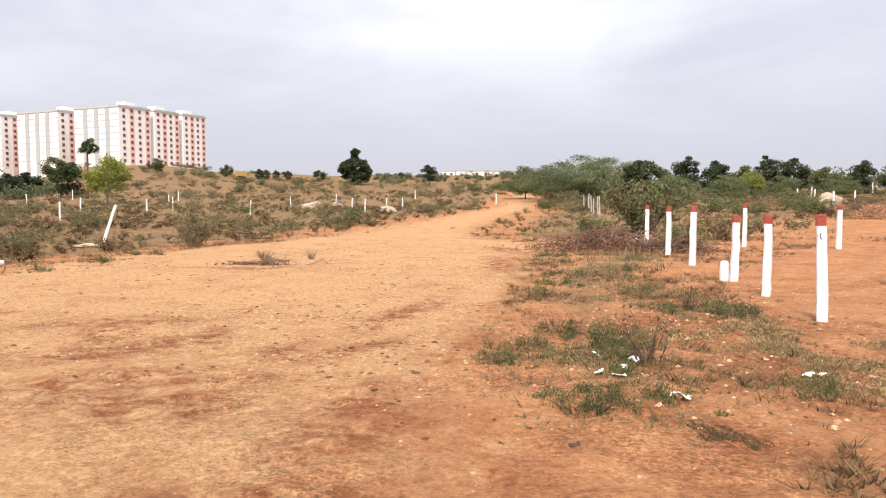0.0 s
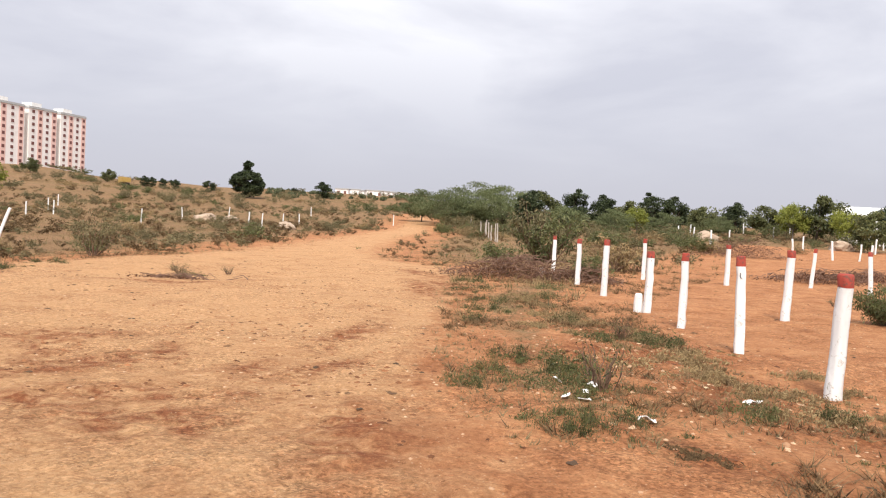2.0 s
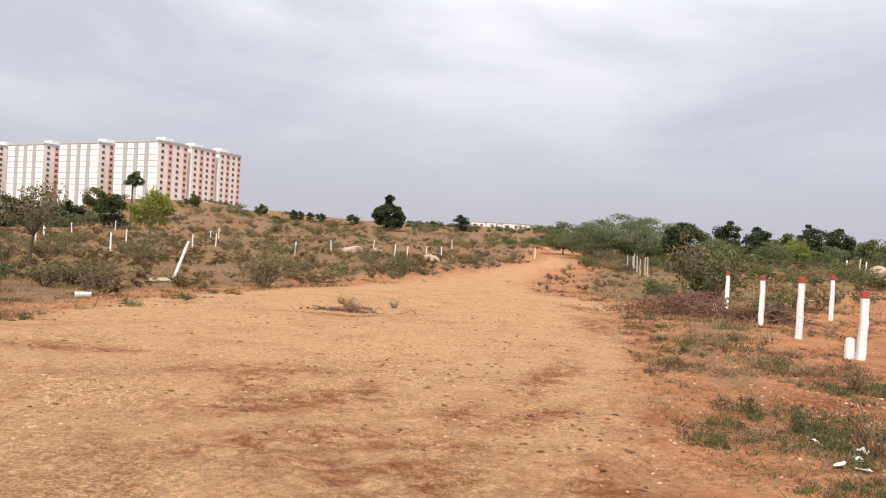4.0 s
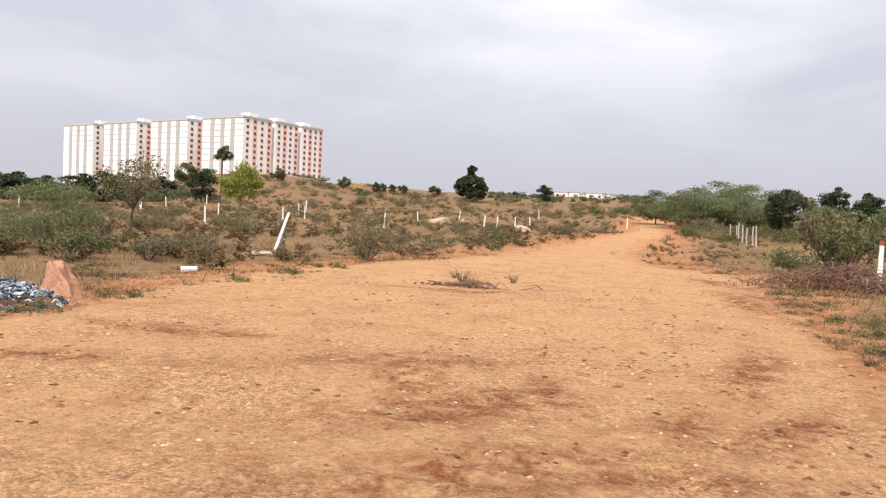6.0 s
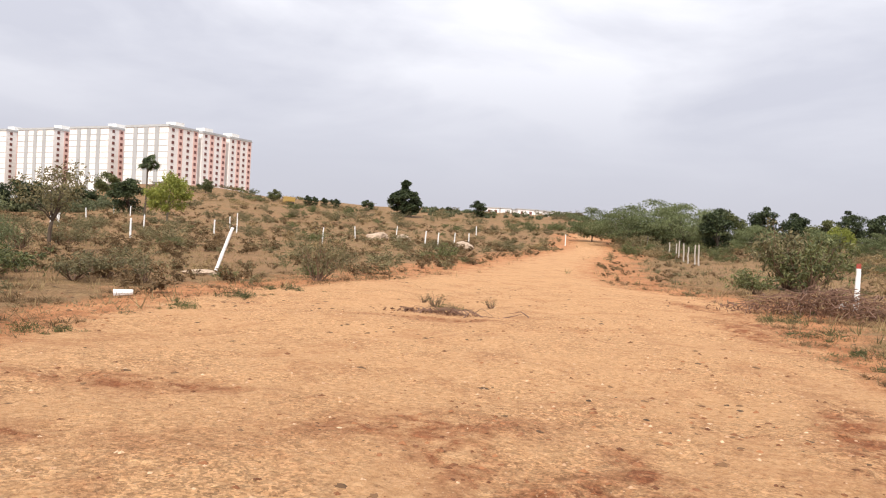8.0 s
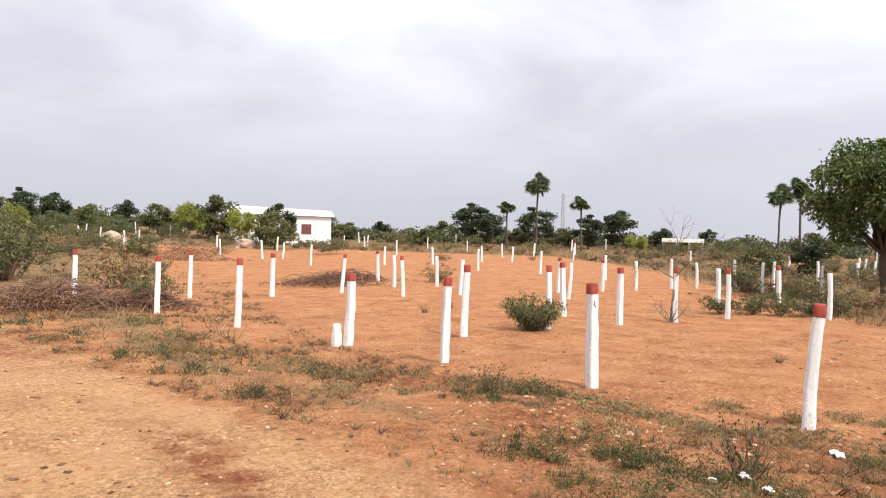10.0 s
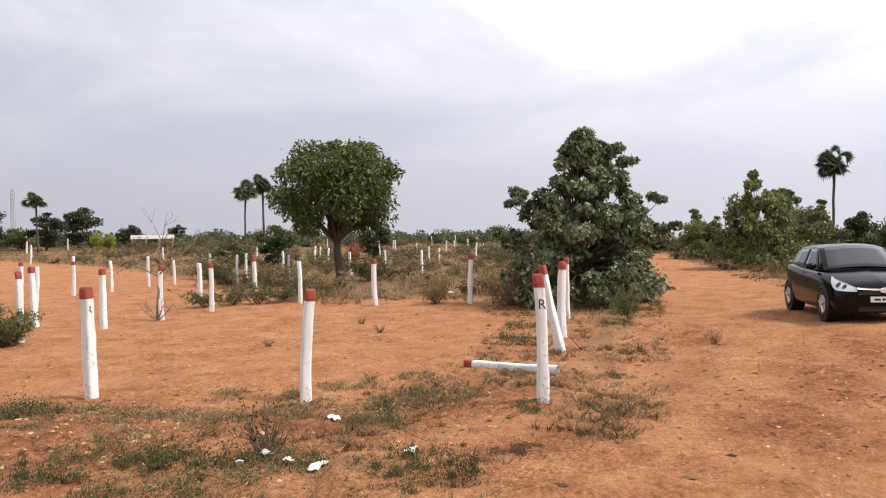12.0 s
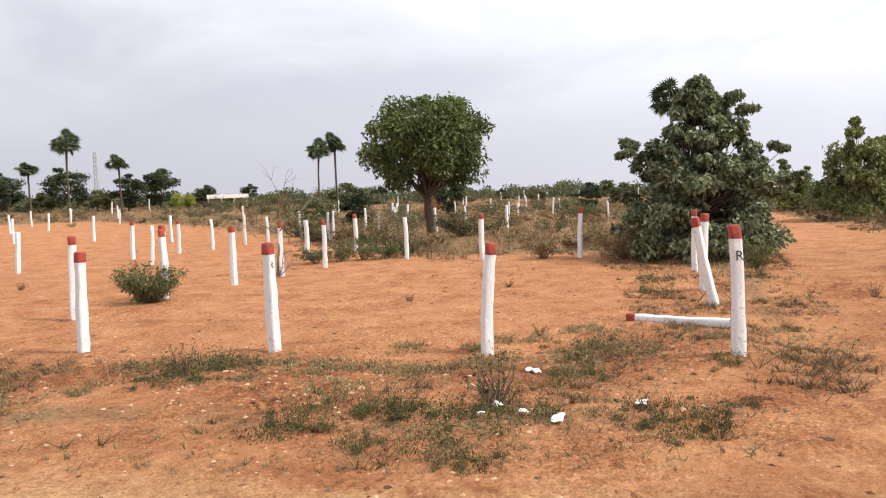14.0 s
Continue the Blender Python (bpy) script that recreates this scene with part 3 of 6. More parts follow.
def stub(x, y, h, w, label):
    m = Mesh()
    rng = np.random.default_rng(int(h * 100))
    k = 8
    for z, g in ((-0.1, 1.1), (h * 0.5, 1.0), (h * 0.93, 0.9), (h, 0.6)):
        m.v.extend((w * 0.5 * g * (1 + rng.uniform(-0.12, 0.12)) * math.cos(TAU * s / k), w * 0.5 * g * (1 + rng.uniform(-0.12, 0.12)) * math.sin(TAU * s / k), z) for s in range(k))
    for i in range(3):
        m.f.extend((i * k + s, i * k + (s + 1) % k, (i + 1) * k + (s + 1) % k, (i + 1) * k + s) for s in range(k))
    m.f.append(tuple(3 * k + s for s in range(k)))
    ob = tagged(new("marker_stub", m.data("marker_stub", M_WHITE)), label, "marker stub")
    ob.matrix_world = pose(x, y, land(x, y) - 0.01)
    return ob


stub(3.42, 14.1, 0.42, 0.18, "short whitewashed stone stub beside a marker post")
stub(-0.2, 25.0, 0.25, 0.2, "short whitewashed stone stub beside a marker post")
broken = stub(-13.6, 10.9, 0.28, 0.13, "broken whitewashed post stump lying at the track's edge")
broken.matrix_world = pose(-13.75, 10.75, land(-13.7, 10.8) + 0.07, 0, 0, 50) @ pose(0, 0, 0, 0, 87, 0)


def fallen_post():
    sh, cap = POSTS[4]
    ob = thing("fallen_post", "whitewashed red-topped marker post lying on the soil", "marker post")
    a, b = Vector((8.30, 5.36, 0)), Vector((8.02, 3.62, 0))
    d = (a - b).normalized()
    ob.matrix_world = Matrix.Translation((b.x, b.y, land(b.x, b.y) + 0.07)) @ d.to_track_quat("Z", "Y").to_matrix().to_4x4() @ Matrix.Translation((0, 0, 0.22)) @ Matrix.Diagonal((1, 1, 0.86, 1))
    part("shaft", sh, None, ob)
    part("red_top", cap, None, ob, "red painted top")


fallen_post()

# ---- trees and shrubs ----


def tree(name, seed, height, spread, trunk_h, trunk_r, clumps, per, leaf, mat, bark, low=0.25, slim=0.45, point=0.0, flat=1.0, own=None):
    """A tapered trunk, limbs to each lump of the crown, and leaves: data for the trunk and the crown."""
    rng = np.random.default_rng(seed)
    wood = Mesh()
    top = Vector((rng.uniform(-0.1, 0.1) * height * 0.3, rng.uniform(-0.1, 0.1) * height * 0.3, trunk_h))
    wood.tube(bend((0, 0, -0.3), top, 0, rng, 5, 0.03), [trunk_r * f for f in (1.35, 1.0, 0.9, 0.82, 0.76, 0.7)], 9)
    lumps = []
    cz = (height + height * low) / 2
    rz = (height - height * low) / 2
    for i in range(clumps):
        for _ in range(20):
            d = rng.normal(size=3)
            d /= np.linalg.norm(d)
            r = rng.uniform(0.3, 1) ** 0.5
            z = d[2] * r
            narrow = 1 - point * (z * 0.5 + 0.5)
            p = np.array([d[0] * r * spread * narrow, d[1] * r * spread * narrow, cz + z * rz])
            if p[2] > height * low * 0.9:
                break
        s = spread * rng.uniform(0.22, 0.38) * (1 - 0.45 * point * (z * 0.5 + 0.5))
        lumps.append((*p * np.array([0.82, 0.82, 1]), s, s * rng.uniform(0.6, 0.85) * flat))
    if own is not None:
        lumps = own(rng)
    for x, y, z, rx, rzz in lumps[::2]:
        w = bend(top if z > trunk_h else top * 0.75, (x, y, z), 0.08, rng, 4, 0.06)
        r0 = trunk_r * rng.uniform(0.28, 0.45)
        wood.tube(w, [r0, r0 * 0.75, r0 * 0.5, r0 * 0.33, r0 * 0.15], 5, cap=False)
    ps, out = clump_points(rng, lumps, per)
    keep = ps[:, 2] > 0.05
    v, f = leaves(rng, ps[keep], leaf, slim, out[keep] * 0.8)
    return wood.data("trunk", bark, True), Mesh().arrays(v, f).data("crown", mat)


def plant(name, data, x, y, label, category="tree", turn=0, scale=1.0, sink=0.0, group="", wide=1.0):
    ob = thing(name, label, category, pose(x, y, land(x, y) - sink, 0, 0, turn), group)
    ob.scale = (scale * wide, scale * wide, scale)
    part("trunk", data[0], None, ob)
    part("crown", data[1], None, ob)
    return ob


def palm_data(seed, height, fans=30, reach=1.35):
    rng = np.random.default_rng(seed)
    wood = Mesh()
    pts = bend((0, 0, -0.3), (rng.uniform(-0.3, 0.3), rng.uniform(-0.3, 0.3), height), 0, rng, 8, 0.006)
    wood.tube(pts, [0.24, 0.15, 0.13, 0.12, 0.115, 0.11, 0.115, 0.125, 0.14], 9)
    top = pts[-1]
    crown = Mesh()
    for i in range(fans):
        az, el = rng.uniform(0, TAU), math.asin(rng.uniform(-0.75, 1.0))
        d = Vector((math.cos(az) * math.cos(el), math.sin(az) * math.cos(el), math.sin(el)))
        hub = top + d * reach * rng.uniform(0.2, 0.85)
        crown.tube([top, (top + hub) / 2 + Vector((0, 0, 0.05)), hub], [0.025, 0.02, 0.015], 4, cap=False)
        u = d.orthogonal().normalized()
        u.rotate(Matrix.Rotation(rng.uniform(0, TAU), 3, d))
        nrm = d.cross(u)
        blades, R = 13, reach * rng.uniform(0.38, 0.52)
        for b in range(blades):
            w0 = -2.1 + 4.2 * b / blades
            w1 = -2.1 + 4.2 * (b + 1) / blades
            wm = (w0 + w1) / 2

            def at(w, r, lift=0.0):
                p = hub + (d * math.cos(w) + u * math.sin(w)) * r + nrm * lift
                p.z -= 0.22 * r * r / R
                return p
            crown.put([hub, at(w0, R * 0.62, 0.0), at(wm, R * rng.uniform(1.0, 1.25), 0.03), at(w1, R * 0.62, 0.0), at(wm, R * 0.55, 0.07)],
                      [(0, 1, 4), (0, 4, 3), (1, 2, 4), (4, 2, 3)])
    return wood.data("trunk", M_BARK, True), crown.data("crown", M_PALM)


def shrub_data(seed, height, spread, stems, per, leaf, mat, bark, slim=0.4, upright=0.6):
    """Many thin stems from the ground with leaves along their upper parts."""
    rng = np.random.default_rng(seed)
    wood, lumps = Mesh(), []
    for i in range(stems):
        az, r = rng.uniform(0, TAU), spread * rng.uniform(0.15, 1) ** 0.7
        tip = Vector((math.cos(az) * r, math.sin(az) * r, height * rng.uniform(0.45, 1) * (1 - 0.35 * r / spread)))
        b0 = Vector((tip.x, tip.y, 0)) * 0.12 * rng.uniform(0.3, 1)
        b0.z = -0.08
        w = bend(b0, tip, 0.10 * (1 - upright), rng, 4, 0.07)
        r0 = 0.012 * height * rng.uniform(0.7, 1.3) + 0.004
        wood.tube(w, [r0, r0 * 0.8, r0 * 0.6, r0 * 0.4, r0 * 0.2], 4, cap=False)
        for k in (2, 3, 4):
            q = w[k] + Vector(rng.uniform(-1, 1, 3)) * spread * 0.10
            lumps.append((q.x, q.y, max(q.z, 0.06), spread * rng.uniform(0.13, 0.24), height * rng.uniform(0.07, 0.15)))
    ps, out = clump_points(rng, lumps, per)
    keep = ps[:, 2] > 0.0
    v, f = leaves(rng, ps[keep], leaf, slim, out[keep] * 0.5)
    return wood.data("trunk", bark, True), Mesh().arrays(v, f).data("crown", mat)


def stems(ob):
    for c in ob.children:
        if c.name.startswith("trunk"):
            c.name = "stem"
        elif c.name.startswith("crown"):
            c.name = "foliage"
    return ob


def bush(data, x, y, label, turn=0, scale=1.0, wide=1.0, category="shrub", group="", name="shrub"):
    return stems(plant(name, data, x, y, label, category, turn, scale, 0.0, group, wide))


# the two large plants of the crossing


def dome(height, spread, foot, n):
    """Lumps on the skin of a round crown with a flat underside, and a few inside."""
    def made(rng):
        out = []
        for i in range(n):
            z = rng.uniform(-0.75, 1.0)
            a = rng.uniform(0, TAU)
            r = math.sqrt(max(0.0, 1 - z * z)) * rng.uniform(0.72, 1.0)
            s = spread * rng.uniform(0.17, 0.30)
            mid = (height + foot) / 2
            out.append((math.cos(a) * r * spread * 0.86, math.sin(a) * r * spread * 0.86, mid + z * (height - foot) / 2 * 0.84, s, s * rng.uniform(0.6, 0.95)))
        return out
    return made


mango = tree("mango", 11, 6.75, 3.35, 1.9, 0.24, 0, 230, 0.22, M_MANGO, M_BARK, own=dome(6.75, 3.15, 1.7, 84))
plant("shade_tree", mango, 29.2, 18.4, "round-crowned green shade tree with a dark forked trunk")


def pile(height, spread, n, peaks):
    """Lumps of a bushy tree that is wide at the foot and runs up into peaks (x, y, height, width)."""
    def made(rng):
        out = []
        for i in range(n):
            h = rng.random() ** 1.4
            r = spread * (1 - 0.55 * h) * rng.uniform(0.25, 1) ** 0.5
            a = rng.uniform(0, TAU)
            s = spread * rng.uniform(0.13, 0.26)
            out.append((math.cos(a) * r, math.sin(a) * r, 0.25 + h * height * 0.62, s, s * rng.uniform(0.6, 0.9)))
        for px, py, top, wid in peaks:
            for i in range(n // 4):
                f = rng.random() ** 1.25
                r, a = wid * (1 - 0.75 * f) * rng.uniform(0.2, 1), rng.uniform(0, TAU)
                s = wid * rng.uniform(0.20, 0.36) * (1 - 0.35 * f)
                out.append((px + math.cos(a) * r, py + math.sin(a) * r, height * 0.35 + f * (top - height * 0.35 - s * 0.6), s, s * 0.75))
        return out
    return made


def spire(skirt, waist, top, arms):
    """Lumps of a bushy tree: a wide skirt, a ragged spire over it, and arms (x, y, z) reaching out with gaps."""
    def made(rng):
        out = []
        for i in range(105):
            z, a = rng.uniform(0.15, waist), rng.uniform(0, TAU)
            r = skirt * (1 - 0.28 * z / waist) * rng.uniform(0.2, 1) ** 0.5
            w = rng.uniform(0.26, 0.50)
            out.append((math.cos(a) * r, math.sin(a) * r, z, w, w * rng.uniform(0.55, 0.8)))
        for i in range(125):
            f, a = rng.random() ** 1.15, rng.uniform(0, TAU)
            r = (skirt * 0.86 * (1 - f) ** 0.9 + 0.10) * rng.uniform(0.2, 1) ** 0.6
            w = rng.uniform(0.22, 0.42) * (1 - 0.3 * f)
            out.append((math.cos(a) * r, math.sin(a) * r, waist * 0.8 + f * (top - waist * 0.8 - 0.2), w, w * rng.uniform(0.6, 0.85)))
        for x, y, z in arms:
            for f in (0.45, 0.6, 0.75, 0.88, 1.0):
                w = rng.uniform(0.13, 0.23)
                out.append((x * f + rng.uniform(-0.15, 0.15), y * f + rng.uniform(-0.15, 0.15), z - (1 - f) * 0.9 + rng.uniform(-0.12, 0.12), w, w * 0.7))
        return out
    return made


thick = tree("thicket", 12, 5.2, 2.5, 1.1, 0.13, 0, 135, 0.16, M_SHRUB, M_BARK, slim=0.58,
             own=spire(2.45, 2.5, 5.15, [(0, 2.3, 3.1), (0.2, 2.0, 3.3), (-0.2, -1.4, 4.2), (0.1, -1.1, 4.5), (0, -2.1, 3.1), (0.3, 2.8, 2.1), (-0.3, -2.7, 2.2), (-1.8, 0.6, 3.0)]))
plant("thicket_tree", thick, 19.8, 5.35, "dense grey-green tree bushy down to the ground")
thick2 = tree("thicket", 13, 5.0, 2.6, 1.0, 0.12, 0, 130, 0.21, M_ROADLEAF, M_BARK, slim=0.6,
              own=pile(5.0, 2.8, 64, [(0.4, -0.3, 5.0, 1.6), (-0.6, 1.2, 4.3, 1.2), (0.2, -1.6, 4.0, 1.2)]))
plant("thicket_tree", thick2, 42.0, -0.2, "broad grey-green bushy tree beside the track", turn=40, scale=1.12, wide=0.82)
plant("thicket_tree", thick2, 57, -3.2, "broad grey-green bushy tree beside the track", turn=140, scale=1.05)
dark = tree("dark", 14, 7.0, 2.8, 1.6, 0.18, 30, 150, 0.36, M_DARK, M_BARK, low=0.12)
dark2 = tree("dark", 15, 5.5, 2.9, 1.2, 0.16, 26, 150, 0.36, M_DARK, M_BARK, low=0.1, point=0.2)
midt = tree("mid", 16, 4.6, 2.8, 1.0, 0.12, 26, 150, 0.34, M_MID, M_BARK, low=0.06)
acac = tree("acacia", 17, 5.0, 4.6, 0.9, 0.12, 54, 170, 0.30, M_ACACIA, M_BARK, low=0.10, slim=0.2, flat=0.36)
acac2 = tree("acacia", 18, 4.2, 3.6, 0.8, 0.1, 42, 170, 0.28, M_ACACIA, M_BARK, low=0.08, slim=0.2, flat=0.4)
yel = tree("yellow", 19, 5.2, 2.6, 1.3, 0.12, 30, 160, 0.28, M_YELLOW, M_BARK2, low=0.18, slim=0.4, point=0.25)


def knobbed(rng):
    """A round body of lumps, a thin neck and a small head above it."""
    out = []
    for i in range(52):
        z, a = rng.uniform(-0.98, 0.95), rng.uniform(0, TAU)
        r = math.sqrt(1 - z * z) * rng.uniform(0.6, 1.0) * 3.6
        out.append((math.cos(a) * r, math.sin(a) * r, 4.3 + z * 3.2, rng.uniform(0.8, 1.3), rng.uniform(0.7, 1.0)))
    for x, y, z, w in ((0.1, 0.1, 7.9, 0.8), (-0.3, 0.2, 8.6, 0.75), (0.1, -0.2, 9.4, 0.9), (-0.7, 0.3, 9.8, 0.8), (0.6, 0.1, 10.0, 0.7), (0.0, 0.0, 10.5, 0.6)):
        out.append((x, y, z, w, w * 0.75))
    return out


lone = tree("lone", 29, 11.0, 3.6, 2.0, 0.3, 0, 230, 0.6, M_DARK, M_BARK, own=knobbed)
palm_a, palm_b = palm_data(21, 7.2, 34, 1.45), palm_data(22, 8.2, 38, 1.55)
# palms
PALM = "tall fan palm with a slim grey trunk"


def palm(x, y, data, top, turn=0):
    """A palm whose crown's heart stands at the height top."""
    ob = thing("fan_palm", PALM, "palm", pose(x, y, land(x, y), 0, 0, turn), "fan palms")
    s = (top - land(x, y)) / (7.2 if data is palm_a else 8.2)
    ob.scale = (max(s, 0.85), max(s, 0.85), s)
    part("trunk", data[0], None, ob)
    part("crown", data[1], None, ob)


# ---- apartment blocks on the hill ----
M_WALL = plain("cream_wall_paint", (0.84, 0.80, 0.77), 0.8, var=0.06, scale=0.3, bump=0)
M_PINK = plain("pink_wall_paint", (0.78, 0.53, 0.47), 0.8, var=0.08, scale=0.3, bump=0)
M_GREYW = plain("grey_wall_paint", (0.40, 0.40, 0.40), 0.8, var=0.1, scale=0.3, bump=0)
M_BAND = plain("grey_band_paint", (0.37, 0.37, 0.375), 0.8, var=0.1, scale=0.3, bump=0)
M_PALE = plain("white_wall_panel", (0.84, 0.83, 0.80), 0.8, var=0.05, scale=0.3, bump=0)
M_GLASS = Nodes("dark_window", 0.3).color((0.16, 0.06, 0.05))


BAY = 19.9


def block(x, y, turn, base, storeys, bays, full):
    """A slab of flats: the white end with grey bands on local -x, the long side with windows on local -y. Origin: the corner between them."""
    fl = 3.05
    H = storeys * fl
    ob = thing("apartment_block", "white and pink nine-storey apartment block on the hill", "apartment block", pose(x, y, base, 0, 0, turn), "apartment blocks")
    depth = 30.0
    for b in range(bays):
        part("wall", Mesh().box(b * BAY + (2.6 if b else 0), 0, -8, b * BAY + BAY, depth, H), M_WALL, ob)
    for b in range(bays - 1):
        part("stair_core", Mesh().box(b * BAY + BAY, 3.0, -8, b * BAY + BAY + 2.6, depth - 3, H + 1.6), M_WALL, ob)
    # roof edge and tanks
    for b in range(bays):
        m = Mesh()
        x0, x1 = b * BAY + (2.6 if b else 0) - 0.35, b * BAY + BAY + 0.35
        m.box(x0, -0.35, H, x1, depth + 0.35, H + 0.35)
        m.box(x0 + 0.3, -0.05, H + 0.35, x1 - 0.3, 0.15, H + 1.15)
        m.box(x0 + 0.3, 0.15, H + 0.35, x0 + 0.5, depth, H + 1.15)
        part("roof", m, M_GREYW, ob)
    for b in range(bays):
        m = Mesh().box(b * BAY + 6, 2, H + 0.3, b * BAY + 12, 8, H + 3.2)
        part("water_tank", m, M_PALE, ob)
        m = Mesh().box(b * BAY + 15, 13, H + 0.3, b * BAY + 19, 20, H + 3.6)
        part("water_tank", m, M_PALE, ob)
    # end wall: grey upright bands between white panels, thin floor lines
    for k in range(3):
        yc = depth * (k + 1) / 4
        part("grey_band", Mesh().box(-0.25, yc - 1.4, -8, 0.02, yc + 1.4, H), M_BAND, ob)
    line = Mesh().box(-0.14, 0, -0.14, 0.02, depth, 0.14).data("floor_line", M_GREYW)
    for s in range(1, storeys):
        part("floor_line", line, None, ob).location = (0, 0, s * fl)
    # long side: pink upright stripes and windows
    wm = Mesh().box(-0.75, -0.10, -0.75, 0.75, 0.05, 0.75).data("window", M_GLASS)
    for b in range(full):
        x0 = b * BAY + (2.6 if b else 0)
        wdt = BAY - (2.6 if b else 0)
        cols = 4
        for c in range(cols):
            xc = x0 + wdt * (c + 0.6) / cols
            if c in (1, 3):
                part("pink_stripe", Mesh().box(xc - 1.5, -0.06, -8, xc + 1.5, 0.02, H), M_PINK, ob)
            for s in range(storeys):
                o = part("window", wm, None, ob)
                o.location = (xc, -0.06, s * fl + 1.75)
    return ob


# ---- the hatchback on the track ----
M_CAR = Nodes("black_car_paint", 0.16, 0.0)
M_CAR.b.inputs["Coat Weight"].default_value = 0.15
M_CAR.b.inputs["Specular IOR Level"].default_value = 0.13
M_CAR.b.inputs["Coat Roughness"].default_value = 0.06
_n = M_CAR.noise(6.0, 4, 0.6, M_CAR.coords())
M_CAR = M_CAR.color(M_CAR.ramp(_n, (0.35, (0.002, 0.002, 0.003)), (0.8, (0.007, 0.006, 0.006))))
M_CARGLASS = Nodes("tinted_glass", 0.05)
M_CARGLASS.b.inputs["Specular IOR Level"].default_value = 0.55
M_CARGLASS = M_CARGLASS.color((0.035, 0.04, 0.045))
M_CHROME = plain("chrome", (0.86, 0.86, 0.87), 0.35, 0.6, var=0.05, bump=0)
M_LAMP = Nodes("headlamp_lens", 0.16, 0.5)
M_LAMP.b.inputs["Coat Weight"].default_value = 1.0
M_LAMP = M_LAMP.color((0.50, 0.51, 0.53))
M_TYRE = plain("tyre_rubber", (0.018, 0.017, 0.017), 0.85, var=0.3, scale=12)
M_RIM = plain("alloy_rim", (0.55, 0.55, 0.56), 0.3, 0.9, var=0.1, bump=0)
M_PLASTIC = plain("black_plastic", (0.006, 0.006, 0.006), 0.55, var=0.2)
M_PLATE = plain("number_plate", (0.78, 0.78, 0.78), 0.5, var=0.05, bump=0)


def loft(sections, close=True):
    """Skin over sections of equal count, mirrored about y = 0; each section runs from the bottom round to the centre line on top."""
    m = Mesh()
    k = len(sections[0][1])
    for x, pts in sections:
        m.v.extend((x, y, z) for y, z in pts)
        m.v.extend((x, -y, z) for y, z in pts)
    for i in range(len(sections) - 1):
        a, b = i * 2 * k, (i + 1) * 2 * k
        for j in range(k - 1):
            m.f.append((a + j, a + j + 1, b + j + 1, b + j))
            m.f.append((a + k + j, b + k + j, b + k + j + 1, a + k + j + 1))
        m.f.append((a, b, b + k, a + k))
    for i, flip in ((0, False), (len(sections) - 1, True)):
        a = i * 2 * k
        loop = [a + j for j in range(k)] + [a + k + j for j in reversed(range(k))]
        m.f.append(tuple(loop if flip else reversed(loop)))
    return m


def car_body():
    """The lower body: nose at x = 0, tail at x = 3.94. Section: sill, flank, shoulder, deck edge, deck centre."""
    S = [(0.00, 0.68, 0.22, 0.70, 0.42, 0.67, 0.60, 0.48, 0.67, 0.69),
         (0.09, 0.79, 0.19, 0.81, 0.42, 0.78, 0.67, 0.58, 0.75, 0.78),
         (0.35, 0.82, 0.20, 0.84, 0.45, 0.82, 0.70, 0.66, 0.83, 0.87),
         (0.70, 0.84, 0.20, 0.86, 0.50, 0.84, 0.80, 0.70, 0.91, 0.95),
         (1.05, 0.84, 0.19, 0.86, 0.52, 0.84, 0.88, 0.72, 0.97, 1.00),
         (1.50, 0.84, 0.19, 0.86, 0.55, 0.84, 0.92, 0.74, 0.98, 1.00),
         (2.20, 0.84, 0.19, 0.86, 0.58, 0.84, 0.95, 0.74, 0.99, 1.00),
         (2.90, 0.84, 0.20, 0.86, 0.60, 0.84, 0.99, 0.72, 1.02, 1.02),
         (3.45, 0.82, 0.22, 0.84, 0.62, 0.82, 1.02, 0.68, 1.05, 1.05),
         (3.78, 0.76, 0.26, 0.80, 0.60, 0.77, 0.98, 0.62, 1.05, 1.05),
         (3.94, 0.64, 0.34, 0.68, 0.58, 0.66, 0.86, 0.55, 0.95, 0.96)]
    S = [(0.015, *S[0][1:])] + [(-0.005, *S[0][1:])] + S[1:-1] + [(3.92, *S[-1][1:]), (3.95, *S[-1][1:])]
    S.sort(key=lambda s: s[0])
    return loft([(s[0], [(s[1] * 0.55, s[2] - 0.015), (s[1] * 0.97, s[2] - 0.015), (s[1] + 0.035, s[2] + 0.05), (s[3] + 0.035, s[4]), (s[5] + 0.03, s[6]), (s[5] - 0.03, s[6] + 0.35 * (s[8] - s[6])), (s[7], s[8]), (0.0, s[9])]) for s in S])


def subdivided(ob, levels=2, keep=False):
    md = ob.modifiers.new("smooth", "SUBSURF")
    if keep:
        md.subdivision_type = "SIMPLE"
    md.levels = md.render_levels = levels
    ob.data.polygons.foreach_set("use_smooth", [True] * len(ob.data.polygons))
    return ob


AHEAD = Vector((1, 0, 0))


